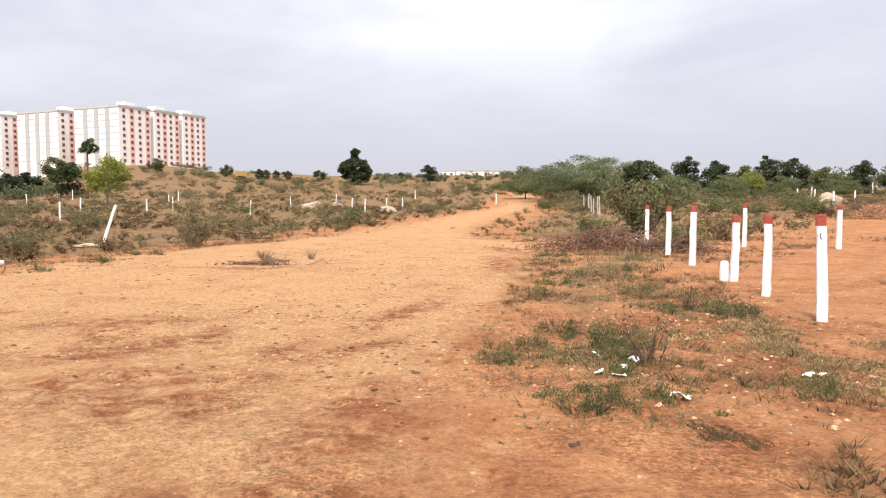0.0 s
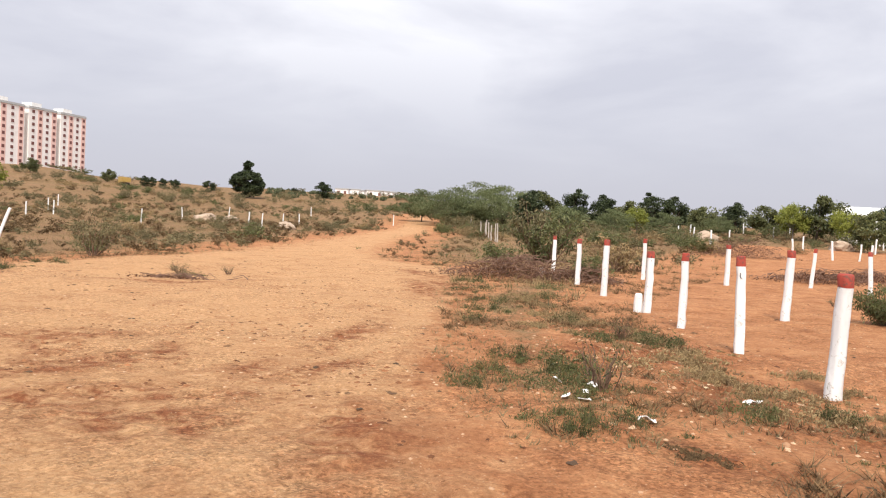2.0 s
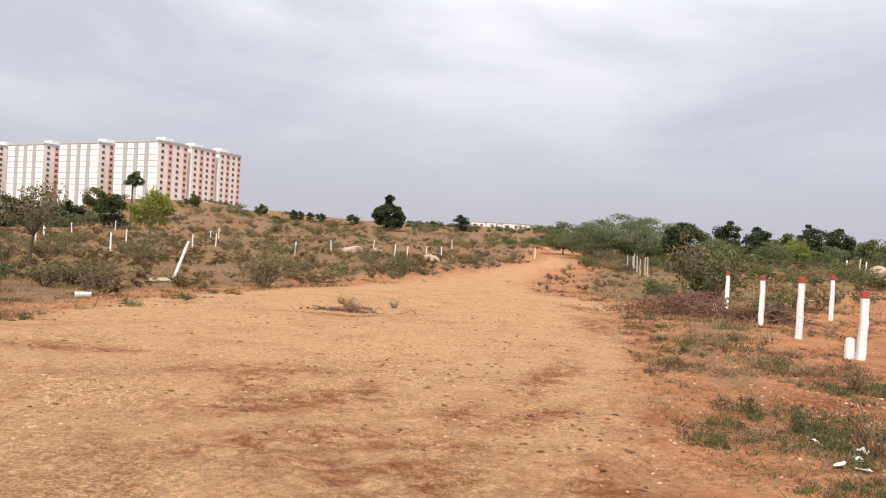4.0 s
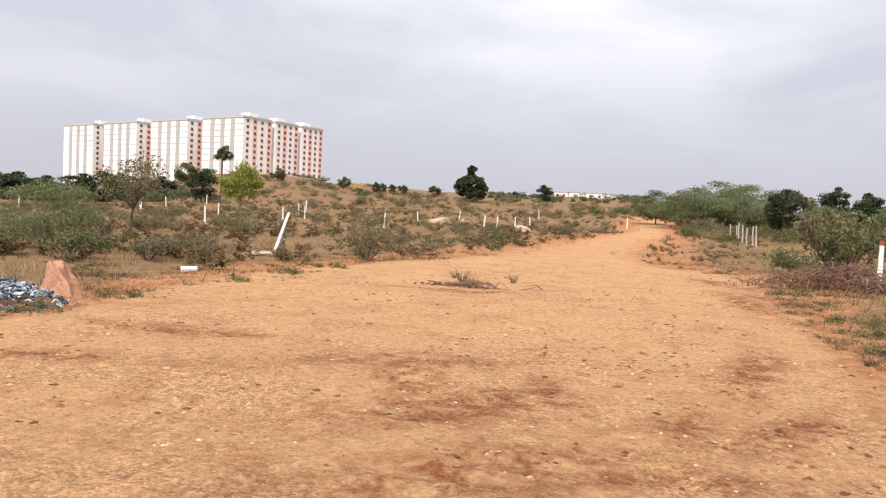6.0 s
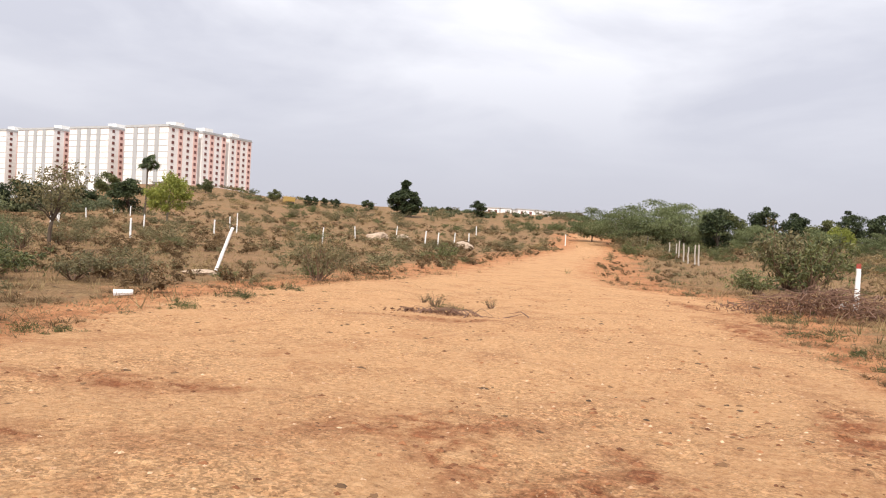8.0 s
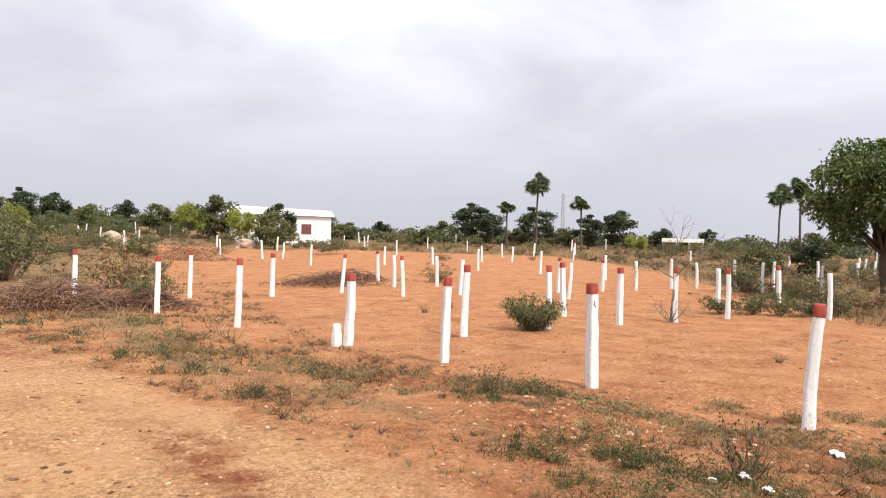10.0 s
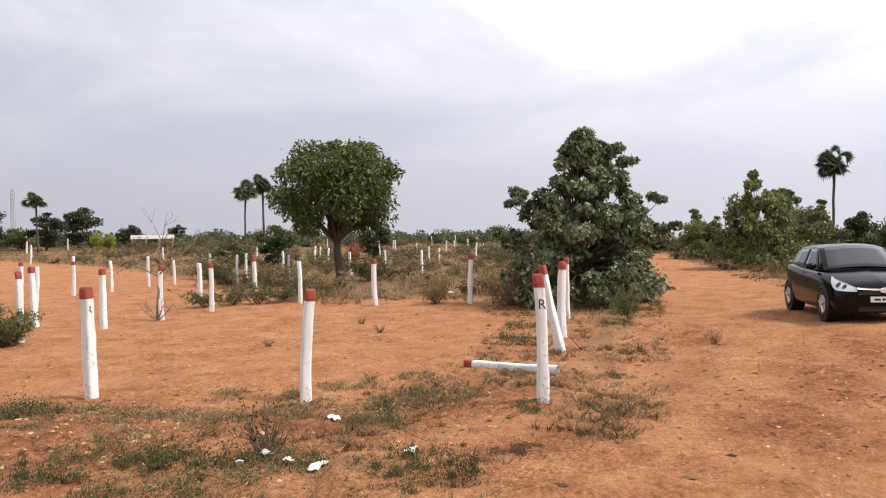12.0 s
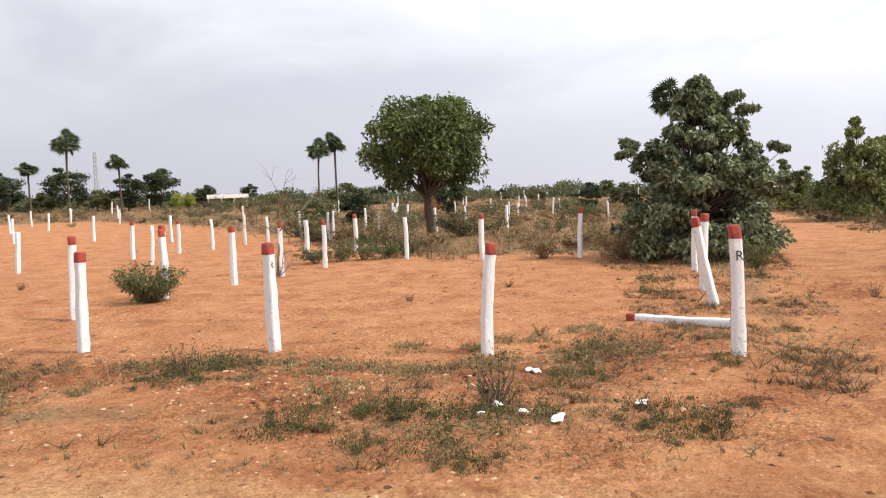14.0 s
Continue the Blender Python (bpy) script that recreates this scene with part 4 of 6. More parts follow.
def car(x, y, turn):
    ob = thing("hatchback_car", "black five-door hatchback parked on the dirt track", "car", pose(x, y, land(x, y) + 0.0, 0, 0, turn))
    body = subdivided(part("body", car_body(), M_CAR, ob))
    shape = BVHTree.FromObject(body, bpy.context.evaluated_depsgraph_get())

    def skin(name, rows, way, mat, parent, lift, label=""):
        """A thin piece that lies on the body: a grid of points thrown onto it along a way."""
        m, w, n = Mesh(), len(rows[0]), len(rows)
        for row in rows:
            for p in row:
                hit = shape.ray_cast(Vector(p), way)[0]
                m.v.append(tuple((hit if hit is not None else Vector(p) + way) - way * lift))
        for i in range(n - 1):
            for j in range(w - 1):
                m.f.append((i * w + j, (i + 1) * w + j, (i + 1) * w + j + 1, i * w + j + 1))
        rim = [i * w for i in range(n)] + [(n - 1) * w + j for j in range(1, w)] + [i * w + w - 1 for i in reversed(range(n - 1))] + [j for j in reversed(range(1, w - 1))]
        k = len(m.v)
        m.v.extend(tuple(Vector(m.v[i]) + way * (lift + 0.02)) for i in rim)
        m.f.extend((rim[i], rim[(i + 1) % len(rim)], k + (i + 1) % len(rim), k + i) for i in range(len(rim)))
        return part(name, m, mat, parent, label, True)

    # cabin: roof skin, pillars and panes
    cab = [(1.02, [(0.70, 0.96), (0.68, 0.975), (0.40, 1.0), (0.0, 1.01)]),
           (1.32, [(0.79, 0.96), (0.70, 1.16), (0.42, 1.19), (0.0, 1.205)]),
           (1.72, [(0.80, 0.96), (0.63, 1.405), (0.40, 1.44), (0.0, 1.455)]),
           (2.25, [(0.80, 0.96), (0.62, 1.455), (0.40, 1.49), (0.0, 1.505)]),
           (2.95, [(0.79, 0.98), (0.61, 1.43), (0.38, 1.47), (0.0, 1.485)]),
           (3.50, [(0.75, 1.0), (0.58, 1.34), (0.36, 1.38), (0.0, 1.395)]),
           (3.80, [(0.64, 1.0), (0.54, 1.06), (0.36, 1.08), (0.0, 1.09)])]
    subdivided(part("cabin", loft(cab), M_CAR, ob), 2, True)
    # windscreen, laid just proud of the cabin
    def pane(name, quad, mat, parent, lift, label="", n=6, bow=0.0):
        a, b, c, d = [Vector(q) for q in quad]
        nrm = (b - a).cross(d - a).normalized()
        m = Mesh()
        for side in (0, 1):
            for i in range(n + 1):
                for j in range(n + 1):
                    u, v = i / n, j / n
                    p = a.lerp(b, u).lerp(d.lerp(c, u), v) + nrm * (lift - 0.012 * side + bow * math.sin(u * math.pi))
                    m.v.append(tuple(p))
        N = n + 1
        o2 = N * N
        for i in range(n):
            for j in range(n):
                q = (i * N + j, (i + 1) * N + j, (i + 1) * N + j + 1, i * N + j + 1)
                m.f.append(q)
                m.f.append(tuple(o2 + k for k in reversed(q)))
        rim = [(i * N) for i in range(n + 1)] + [n * N + j for j in range(1, n + 1)] + [i * N + n for i in reversed(range(n))] + [j for j in reversed(range(1, n))]
        for k in range(len(rim)):
            p, q = rim[k], rim[(k + 1) % len(rim)]
            m.f.append((p, o2 + p, o2 + q, q))
        return part(name, m, mat, parent, label, True)

    pane("windscreen", [(1.04, 0.67, 0.985), (1.04, -0.67, 0.985), (1.70, -0.56, 1.405), (1.70, 0.56, 1.405)], M_CARGLASS, ob, 0.022, "dark windscreen reflecting the sky", bow=0.055)
    for s in (1, -1):
        def q(*pts):
            pts = [(x, y * s, z) for x, y, z in pts]
            return pts if s < 0 else [pts[1], pts[0], pts[3], pts[2]]
        pane("front_window", q((1.40, 0.765, 1.03), (2.22, 0.778, 1.03), (2.20, 0.645, 1.385), (1.80, 0.640, 1.37)), M_CARGLASS, ob, 0.014, "dark side window")
        pane("rear_window", q((2.30, 0.778, 1.03), (3.05, 0.765, 1.06), (2.98, 0.640, 1.35), (2.28, 0.645, 1.385)), M_CARGLASS, ob, 0.014, "dark side window")
        # headlamp: an almond of clear glass on the corner of the wing
        way = Vector((math.cos(radians(38)), -s * math.sin(radians(38)), 0)).normalized()
        rows = []
        for i in range(13):
            f = i / 12
            base = Vector((0.46 * f, s * (0.47 + 0.40 * f), 0)) - way * 0.8
            lo = 0.600 + 0.035 * f + 0.215 * max(0.0, (f - 0.55) / 0.45) ** 1.8
            hi = 0.665 + 0.205 * f ** 0.8
            rows.append([base + Vector((0, 0, lo + (hi - lo) * j / 5)) for j in range(6)])
        lamp = skin("headlight", rows, way, M_LAMP, ob, 0.006, "clear almond-shaped headlight")
        # black discs added on the lens in place of the dark bowls inside
        for f0, rad in ((0.36, 0.040), (0.58, 0.046)):
            mid = Vector((0.46 * f0, s * (0.47 + 0.40 * f0), 0.648 + 0.13 * f0)) - way * 0.8
            side = Vector((-way.y, way.x, 0))
            rows = [[mid + (side * math.cos(TAU * i / 14) + Vector((0, 0, math.sin(TAU * i / 14)))) * rad * j / 2 for j in range(3)] for i in range(15)]
            skin("lamp_bulb", rows, way, M_PLASTIC, ob, 0.010)
        # mirror
        m = Mesh()
        for i in range(7):
            a = math.pi * i / 6
            for k in range(10):
                b = TAU * k / 10
                m.v.append((1.42 - 0.07 * math.cos(b) * math.sin(a), s * (0.90 - 0.10 * math.cos(a)), 1.045 + 0.075 * math.sin(b) * math.sin(a)))
        for i in range(6):
            for k in range(10):
                m.f.append((i * 10 + k, i * 10 + (k + 1) % 10, (i + 1) * 10 + (k + 1) % 10, (i + 1) * 10 + k))
        part("wing_mirror", m, M_CAR, ob, smooth=True)
        part("door_handle", Mesh().tube([(2.0, 0.862 * s, 0.90), (2.06, 0.885 * s, 0.905), (2.14, 0.885 * s, 0.905), (2.2, 0.862 * s, 0.90)], [0.012] * 4, 6), M_CAR, ob)
        for xw in (0.74, 3.26):
            wheel = part("wheel", Mesh().tube([(xw, s * 0.70, 0.30), (xw, s * 0.72, 0.30), (xw, s * 0.868, 0.30), (xw, s * 0.888, 0.30)], [0.27, 0.30, 0.30, 0.275], 28), M_TYRE, ob, "black tyre on an alloy rim", True)
            rim = Mesh()
            rim.tube([(xw, s * 0.882, 0.30), (xw, s * 0.894, 0.30)], [0.20, 0.185], 24)
            for k in range(5):
                a = TAU * k / 5 + 0.3
                rim.tube([(xw, s * 0.894, 0.30), (xw + 0.185 * math.cos(a), s * 0.898, 0.30 + 0.185 * math.sin(a))], [0.035, 0.022], 6)
            part("rim", rim, M_RIM, wheel, "silver five-spoke rim")
            arch = Mesh()
            for k in range(13):
                a = math.pi * k / 12
                for r, yy in ((0.345, 0.86), (0.345, 0.892), (0.372, 0.886), (0.372, 0.85)):
                    arch.v.append((xw + r * math.cos(a), s * yy, 0.30 + r * math.sin(a)))
            for k in range(12):
                for j in range(4):
                    arch.f.append((k * 4 + j, k * 4 + (j + 1) % 4, (k + 1) * 4 + (j + 1) % 4, (k + 1) * 4 + j))
            part("wheel_arch", arch, M_PLASTIC, ob, smooth=True)
            part("wheel_well", Mesh().tube([(xw, s * 0.60, 0.30), (xw, s * 0.882, 0.30)], [0.345, 0.345], 24), M_PLASTIC, ob)
        part("wiper", Mesh().tube([(1.06, 0.1 * s, 1.02), (1.10, 0.34 * s, 1.05), (1.14, 0.60 * s, 1.055)], [0.012, 0.012, 0.008], 5), M_PLASTIC, ob)
    # grille, chrome bar with its badge, air dam, plate
    skin("grille", [[(-1, -0.46 + 0.92 * i / 14, 0.545 + (0.075 + 0.02 * math.sin(math.pi * i / 14)) * j / 3) for j in range(4)] for i in range(15)], AHEAD, M_PLASTIC, ob, 0.006)
    skin("grille_bar", [[(-1, -0.47 + 0.94 * i / 18, 0.650 - 0.026 * math.sin(math.pi * i / 18) + 0.034 * j / 2) for j in range(3)] for i in range(19)], AHEAD, M_CHROME, ob, 0.016, "chrome grille bar")
    badge = Mesh()
    for k in range(18):
        a = TAU * k / 18
        badge.v.append((-0.055, 0.085 * math.cos(a), 0.625 + 0.045 * math.sin(a)))
        badge.v.append((-0.035, 0.095 * math.cos(a), 0.625 + 0.052 * math.sin(a)))
    for k in range(18):
        n2 = (k + 1) % 18
        badge.f.append((2 * k, 2 * k + 1, 2 * n2 + 1, 2 * n2))
    badge.f.append(tuple(2 * k for k in range(18)))
    part("badge", badge, M_CHROME, ob, "oval chrome badge")
    skin("air_dam", [[(-1, -0.46 + 0.92 * i / 14, 0.225 + 0.10 * j / 3) for j in range(4)] for i in range(15)], AHEAD, M_PLASTIC, ob, 0.005)
    plate = part("number_plate", Mesh().box(-0.045, -0.25, 0.40, -0.01, 0.25, 0.505), M_PLATE, ob, "white number plate")
    for k in range(3):
        part("plate_bar", Mesh().box(-0.049, -0.20 + 0.14 * k, 0.432, -0.045, -0.09 + 0.14 * k, 0.472), M_INK, plate)
    for k in range(2):
        part("sticker", Mesh().box(1.60, -0.05 + 0.1 * k, 1.395, 1.63, 0.0 + 0.1 * k, 1.42), M_SCRAP, ob)
    return ob


car(13.95, -1.40, 10.5)
for cx, cy in ((-288, 276), (-331, 277.5), (-375, 279), (-416, 280)):
    block(cx, cy, 89, 20.0, 9, 3, 3 if cx == -288 else 1)

# ---- planting ----
EAST, NORTH = (-2.5, 1.6), (3.8, -2.8)     # camera stands; bearings and top angles below are fitted to its view


def bearing(o, az, dist):
    return o[0] + dist * math.sin(radians(az)), o[1] + dist * math.cos(radians(az))


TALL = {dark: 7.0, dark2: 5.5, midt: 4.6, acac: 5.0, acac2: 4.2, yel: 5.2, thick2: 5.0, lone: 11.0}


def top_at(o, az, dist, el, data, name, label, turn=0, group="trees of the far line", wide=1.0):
    """Tree on a bearing, scaled to fit the camera's view; el over eye level."""
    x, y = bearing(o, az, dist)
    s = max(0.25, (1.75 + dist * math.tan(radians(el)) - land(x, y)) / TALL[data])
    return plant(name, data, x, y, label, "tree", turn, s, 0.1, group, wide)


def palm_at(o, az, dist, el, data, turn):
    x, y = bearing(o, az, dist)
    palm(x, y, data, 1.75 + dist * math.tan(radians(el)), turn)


for az, dist, el, d, t in [(38.5, 88, 4.6, palm_b, 0), (36.3, 95, 2.9, palm_a, 50), (41.8, 92, 3.3, palm_a, 90), (55.2, 85, 3.95, palm_b, 10),
                           (56.6, 88, 4.4, palm_a, 70), (80.75, 64, 6.55, palm_b, 130), (96.7, 66, 4.7, palm_b, 20)]:
    palm_at(EAST, az, dist, el, d, t)
palm_at((0.4, -1.4), -47.5, 112, 3.75, palm_a, 0)
DARK_L, MID_L = "dark green leafy tree in the far tree line", "dusty green bushy tree in the far tree line"
AC_L = "feathery grey-green thorn tree with drooping twigs"
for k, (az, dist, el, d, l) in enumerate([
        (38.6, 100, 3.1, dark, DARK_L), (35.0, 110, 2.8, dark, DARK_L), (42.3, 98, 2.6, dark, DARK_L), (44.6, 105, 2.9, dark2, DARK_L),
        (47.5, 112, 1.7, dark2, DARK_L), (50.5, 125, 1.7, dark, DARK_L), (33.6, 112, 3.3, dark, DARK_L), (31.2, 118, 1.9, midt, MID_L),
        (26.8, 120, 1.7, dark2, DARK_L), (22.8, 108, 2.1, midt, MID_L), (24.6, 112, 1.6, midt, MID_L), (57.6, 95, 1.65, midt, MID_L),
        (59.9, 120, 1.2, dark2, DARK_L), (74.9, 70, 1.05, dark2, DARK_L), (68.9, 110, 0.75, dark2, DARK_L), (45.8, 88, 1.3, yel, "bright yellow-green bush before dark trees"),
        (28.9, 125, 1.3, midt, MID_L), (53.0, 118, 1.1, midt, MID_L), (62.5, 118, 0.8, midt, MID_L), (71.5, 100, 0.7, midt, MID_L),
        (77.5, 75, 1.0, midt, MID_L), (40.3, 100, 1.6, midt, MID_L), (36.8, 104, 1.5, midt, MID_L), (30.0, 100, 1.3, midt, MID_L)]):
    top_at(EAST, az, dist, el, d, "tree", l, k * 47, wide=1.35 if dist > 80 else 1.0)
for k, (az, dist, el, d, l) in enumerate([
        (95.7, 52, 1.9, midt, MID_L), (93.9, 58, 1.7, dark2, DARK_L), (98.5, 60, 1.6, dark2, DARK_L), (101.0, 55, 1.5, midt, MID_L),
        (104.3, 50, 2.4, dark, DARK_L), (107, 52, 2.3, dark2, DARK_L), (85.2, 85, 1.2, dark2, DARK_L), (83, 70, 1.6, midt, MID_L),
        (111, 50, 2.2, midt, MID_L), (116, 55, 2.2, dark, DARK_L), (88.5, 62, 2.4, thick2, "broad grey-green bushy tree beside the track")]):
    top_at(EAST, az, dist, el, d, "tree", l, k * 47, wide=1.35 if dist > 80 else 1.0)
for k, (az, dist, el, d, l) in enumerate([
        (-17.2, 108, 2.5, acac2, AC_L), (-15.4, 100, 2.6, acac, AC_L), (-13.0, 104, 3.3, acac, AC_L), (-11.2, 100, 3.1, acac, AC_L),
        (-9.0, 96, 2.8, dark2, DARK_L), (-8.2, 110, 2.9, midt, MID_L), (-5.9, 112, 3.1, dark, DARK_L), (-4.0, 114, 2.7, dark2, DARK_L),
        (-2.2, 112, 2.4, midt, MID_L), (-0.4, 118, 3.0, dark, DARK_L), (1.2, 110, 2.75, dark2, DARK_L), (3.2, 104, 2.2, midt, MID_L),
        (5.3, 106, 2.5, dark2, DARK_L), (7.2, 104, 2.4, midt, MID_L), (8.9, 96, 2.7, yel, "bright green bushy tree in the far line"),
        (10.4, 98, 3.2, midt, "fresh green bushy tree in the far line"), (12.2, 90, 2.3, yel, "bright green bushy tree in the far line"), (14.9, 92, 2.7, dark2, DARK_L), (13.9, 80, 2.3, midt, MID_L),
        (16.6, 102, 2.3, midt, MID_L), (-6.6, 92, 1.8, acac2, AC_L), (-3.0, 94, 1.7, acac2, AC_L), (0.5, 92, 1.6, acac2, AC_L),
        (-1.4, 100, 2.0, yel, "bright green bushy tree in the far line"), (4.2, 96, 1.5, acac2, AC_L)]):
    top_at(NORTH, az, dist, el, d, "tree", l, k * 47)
WEST_O = (0.4, -1.4)
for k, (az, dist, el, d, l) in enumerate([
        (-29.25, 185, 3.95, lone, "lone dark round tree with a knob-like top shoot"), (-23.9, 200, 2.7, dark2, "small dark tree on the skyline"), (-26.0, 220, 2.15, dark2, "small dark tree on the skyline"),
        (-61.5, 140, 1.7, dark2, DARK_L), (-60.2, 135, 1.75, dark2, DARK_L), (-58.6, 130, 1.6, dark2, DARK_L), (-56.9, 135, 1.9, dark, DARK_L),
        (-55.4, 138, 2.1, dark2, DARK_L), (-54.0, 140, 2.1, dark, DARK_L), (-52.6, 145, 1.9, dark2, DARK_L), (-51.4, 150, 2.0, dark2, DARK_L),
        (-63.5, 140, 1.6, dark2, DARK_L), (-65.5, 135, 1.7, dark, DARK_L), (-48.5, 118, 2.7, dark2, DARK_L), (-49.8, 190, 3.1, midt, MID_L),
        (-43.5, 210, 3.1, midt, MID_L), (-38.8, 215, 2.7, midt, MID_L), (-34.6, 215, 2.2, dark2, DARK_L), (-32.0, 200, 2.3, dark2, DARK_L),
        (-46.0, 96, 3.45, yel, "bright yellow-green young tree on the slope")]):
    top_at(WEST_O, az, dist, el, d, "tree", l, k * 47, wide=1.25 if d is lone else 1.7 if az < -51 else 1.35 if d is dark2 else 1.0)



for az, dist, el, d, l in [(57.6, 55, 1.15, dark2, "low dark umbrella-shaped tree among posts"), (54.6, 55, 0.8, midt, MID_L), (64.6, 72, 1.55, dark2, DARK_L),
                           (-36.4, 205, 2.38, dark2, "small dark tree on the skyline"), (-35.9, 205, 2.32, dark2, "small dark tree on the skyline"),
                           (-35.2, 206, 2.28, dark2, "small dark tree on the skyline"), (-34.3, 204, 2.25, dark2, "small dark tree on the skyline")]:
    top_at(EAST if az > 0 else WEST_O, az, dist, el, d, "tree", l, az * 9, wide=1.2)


def distant_house(az, dist, long, high, turn):
    """A small plain house far off on the skyline."""
    x, y = bearing(WEST_O, az, dist)
    ob = thing("distant_house", "small pale house on the far skyline", "house", pose(x, y, land(x, y) - 0.4, 0, 0, turn), "houses on the skyline")
    part("wall", Mesh().box(-long / 2, -2.5, 0, long / 2, 2.5, high), M_WALL, ob)
    part("roof", Mesh().box(-long / 2 - 0.3, -2.8, high, long / 2 + 0.3, 2.8, high + 0.3), M_GREYW, ob)
    for k in range(2):
        part("window", Mesh().box(-long / 4 + k * long / 2 - 0.5, -2.56, 1.2, -long / 4 + k * long / 2 + 0.5, -2.46, 2.3), M_GLASS, ob)


for k in range(10):
    distant_house(-22.6 + k * 0.58, 300 + 9 * (k % 4), 5.0 + 1.7 * (k % 3), 3.0 + 0.5 * ((k * 5) % 4), 15 + 17 * (k % 3))


def far_woods():
    """The low line of distant woods and scrub that closes the view."""
    rng = np.random.default_rng(51)
    lumps = []
    for az0, az1, d0, d1, h0, h1, n in ((-16, 20, 118, 150, 1.4, 3.4, 150), (20, 80, 105, 165, 0.9, 2.7, 520), (80, 118, 55, 90, 0.9, 2.6, 170), (-72, -50, 130, 165, 1.2, 3.0, 150), (-30, -16, 190, 240, 0.6, 1.8, 70)):
        for _ in range(n):
            az, d = rng.uniform(az0, az1), rng.uniform(d0, d1)
            x, y = bearing((0, 0), az, d)
            if float(inside(np.array(x), np.array(y), TRACK)) > -2:
                continue
            h = rng.uniform(h0, h1) * rng.uniform(0.6, 1.15)
            w = h * rng.uniform(0.6, 1.1)
            lumps.append((x, y, land(x, y) + h * 0.42, w, h * 0.55))
    d = rng.normal(size=(len(lumps), 170, 3))
    d /= np.linalg.norm(d, axis=2)[:, :, None]
    q = np.array(lumps)
    ps = q[:, None, :3] + d * (rng.random((len(lumps), 170, 1)) ** 0.4) * np.stack([q[:, 3], q[:, 3], q[:, 4]], 1)[:, None, :]
    v, f = leaves(rng, ps.reshape(-1, 3), 0.45, 0.55)
    part("far_woods", Mesh().arrays(v, f), M_FAR, None, "hazy line of dusty green woods in the distance")["kind"] = "stuff"


M_FAR = leafy("far_leaf", (0.055, 0.064, 0.034), (0.16, 0.17, 0.085), 0.7)
far_woods()

# ---- scrub of the western field ----
olive = [shrub_data(70 + k, 1.5 + 0.2 * k, 1.1, 16, 26, 0.11, M_OLIVE, M_TWIG) for k in range(3)]
green = [shrub_data(80 + k, 1.3 + 0.2 * k, 1.1, 18, 30, 0.11, M_MID, M_TWIG) for k in range(3)]
straw = [shrub_data(90 + k, 1.0, 0.8, 22, 12, 0.16, M_STRAW, M_TWIG, slim=0.12, upright=1.0) for k in range(2)]
OL_L, GR_L, ST_L = "dusty olive thorn shrub in dry grass", "low green shrub in dry grass", "clump of dry straw-coloured stalks"
big_olive = tree("olive", 75, 2.4, 2.0, 0.5, 0.06, 46, 190, 0.115, M_FEATHER, M_TWIG, low=0.02, slim=0.26, flat=0.6)
plant("thorn_bush", big_olive, -23.6, 13.4, "wide dusty grey-green thorn bush", "shrub")
open_tree = tree("open", 76, 3.9, 2.0, 1.3, 0.10, 26, 70, 0.16, M_OLIVE, M_BARK, low=0.45, slim=0.4)
plant("thorn_tree", open_tree, -30.8, 21.8, "open-crowned thorn tree with bare dark forked limbs", "tree")
for k, (x, y, s) in enumerate([(-17.6, 12.7, 0.6), (-19, 11.4, 0.65), (-16.2, 13.6, 0.5), (-20.5, 13.2, 0.7), (-18.2, 14.2, 0.55), (-21.5, 10.5, 0.6)]):
    bush(green[k % 3] if k % 2 else olive[k % 3], x, y, GR_L if k % 2 else OL_L, k * 50, s, 1.5)
bush(olive[2], -14.6, 18.9, "twiggy grey-green shrub at the track's edge", 20, 0.95, 0.8)
bush(green[0], -15.4, 20.0, GR_L, 120, 0.4, 1.6)
bush(green[1], -16.2, 16.6, GR_L, 20, 0.28, 1.6)
bush(olive[1], -2.0, 36.0, "tall fresh green shrub behind a brush heap", 20, 2.0, 1.0)
bush(green[2], -1.2, 35.0, "tall fresh green shrub behind a brush heap", 80, 1.7, 1.1)
bush(green[0], -2.9, 31, GR_L, 80, 0.9, 1.3)
bush(straw[0], 2.1, 30.0, "dry grey-brown shrub beside the posts", 20, 1.7, 1.1)
bush(olive[0], 3.0, 31.5, OL_L, 20, 0.9, 1.1)
bush(green[2], 1.7, 22.2, GR_L, 30, 0.6, 1.2)
bush(green[0], 15.9, 3.55, "leafy green shrub at the foot of the thicket", 30, 0.75, 0.6)
bush(straw[0], 18.9, 7.3, "dry yellow-green grassy shrub", 30, 1.1, 1.0)
bush(green[1], 18.5, 6.6, "dusty green shrub beside the thicket", 75, 0.75, 0.9)
bush(straw[1], 23.5, 11.5, "dry yellow-brown grassy shrub", 60, 1.0, 1.0)
bush(straw[1], 25, 9.2, "dry yellow-brown grassy shrub", 10, 1.1, 1.2)
spiky = shrub_data(95, 1.0, 0.72, 46, 22, 0.10, M_MID, M_TWIG, slim=0.2, upright=0.5)
bush(spiky, 8.45, 14.75, "round dark green spiky shrub on bare soil", 0, 1.0, 1.0)
for k in range(5):
    bush(green[k % 3], 17.0 + k * 0.85, 16.5 - 0.35 * k, "low spreading bright green shrub among the posts", k * 70, 0.5, 1.3)
rust = shrub_data(98, 1.5, 1.1, 18, 26, 0.13, M_RUST, M_TWIG)
_x, _y = bearing(EAST, 63.1, 60)
bush(rust, _x, _y, "shrub with orange-brown withered leaves", 40, 1.25, 0.9)
bush(straw[0], 19.6, 9.9, "dry grey-brown grassy shrub", 80, 0.9, 0.8)
rr = random.Random(21)
FAR_SCRUB = {}


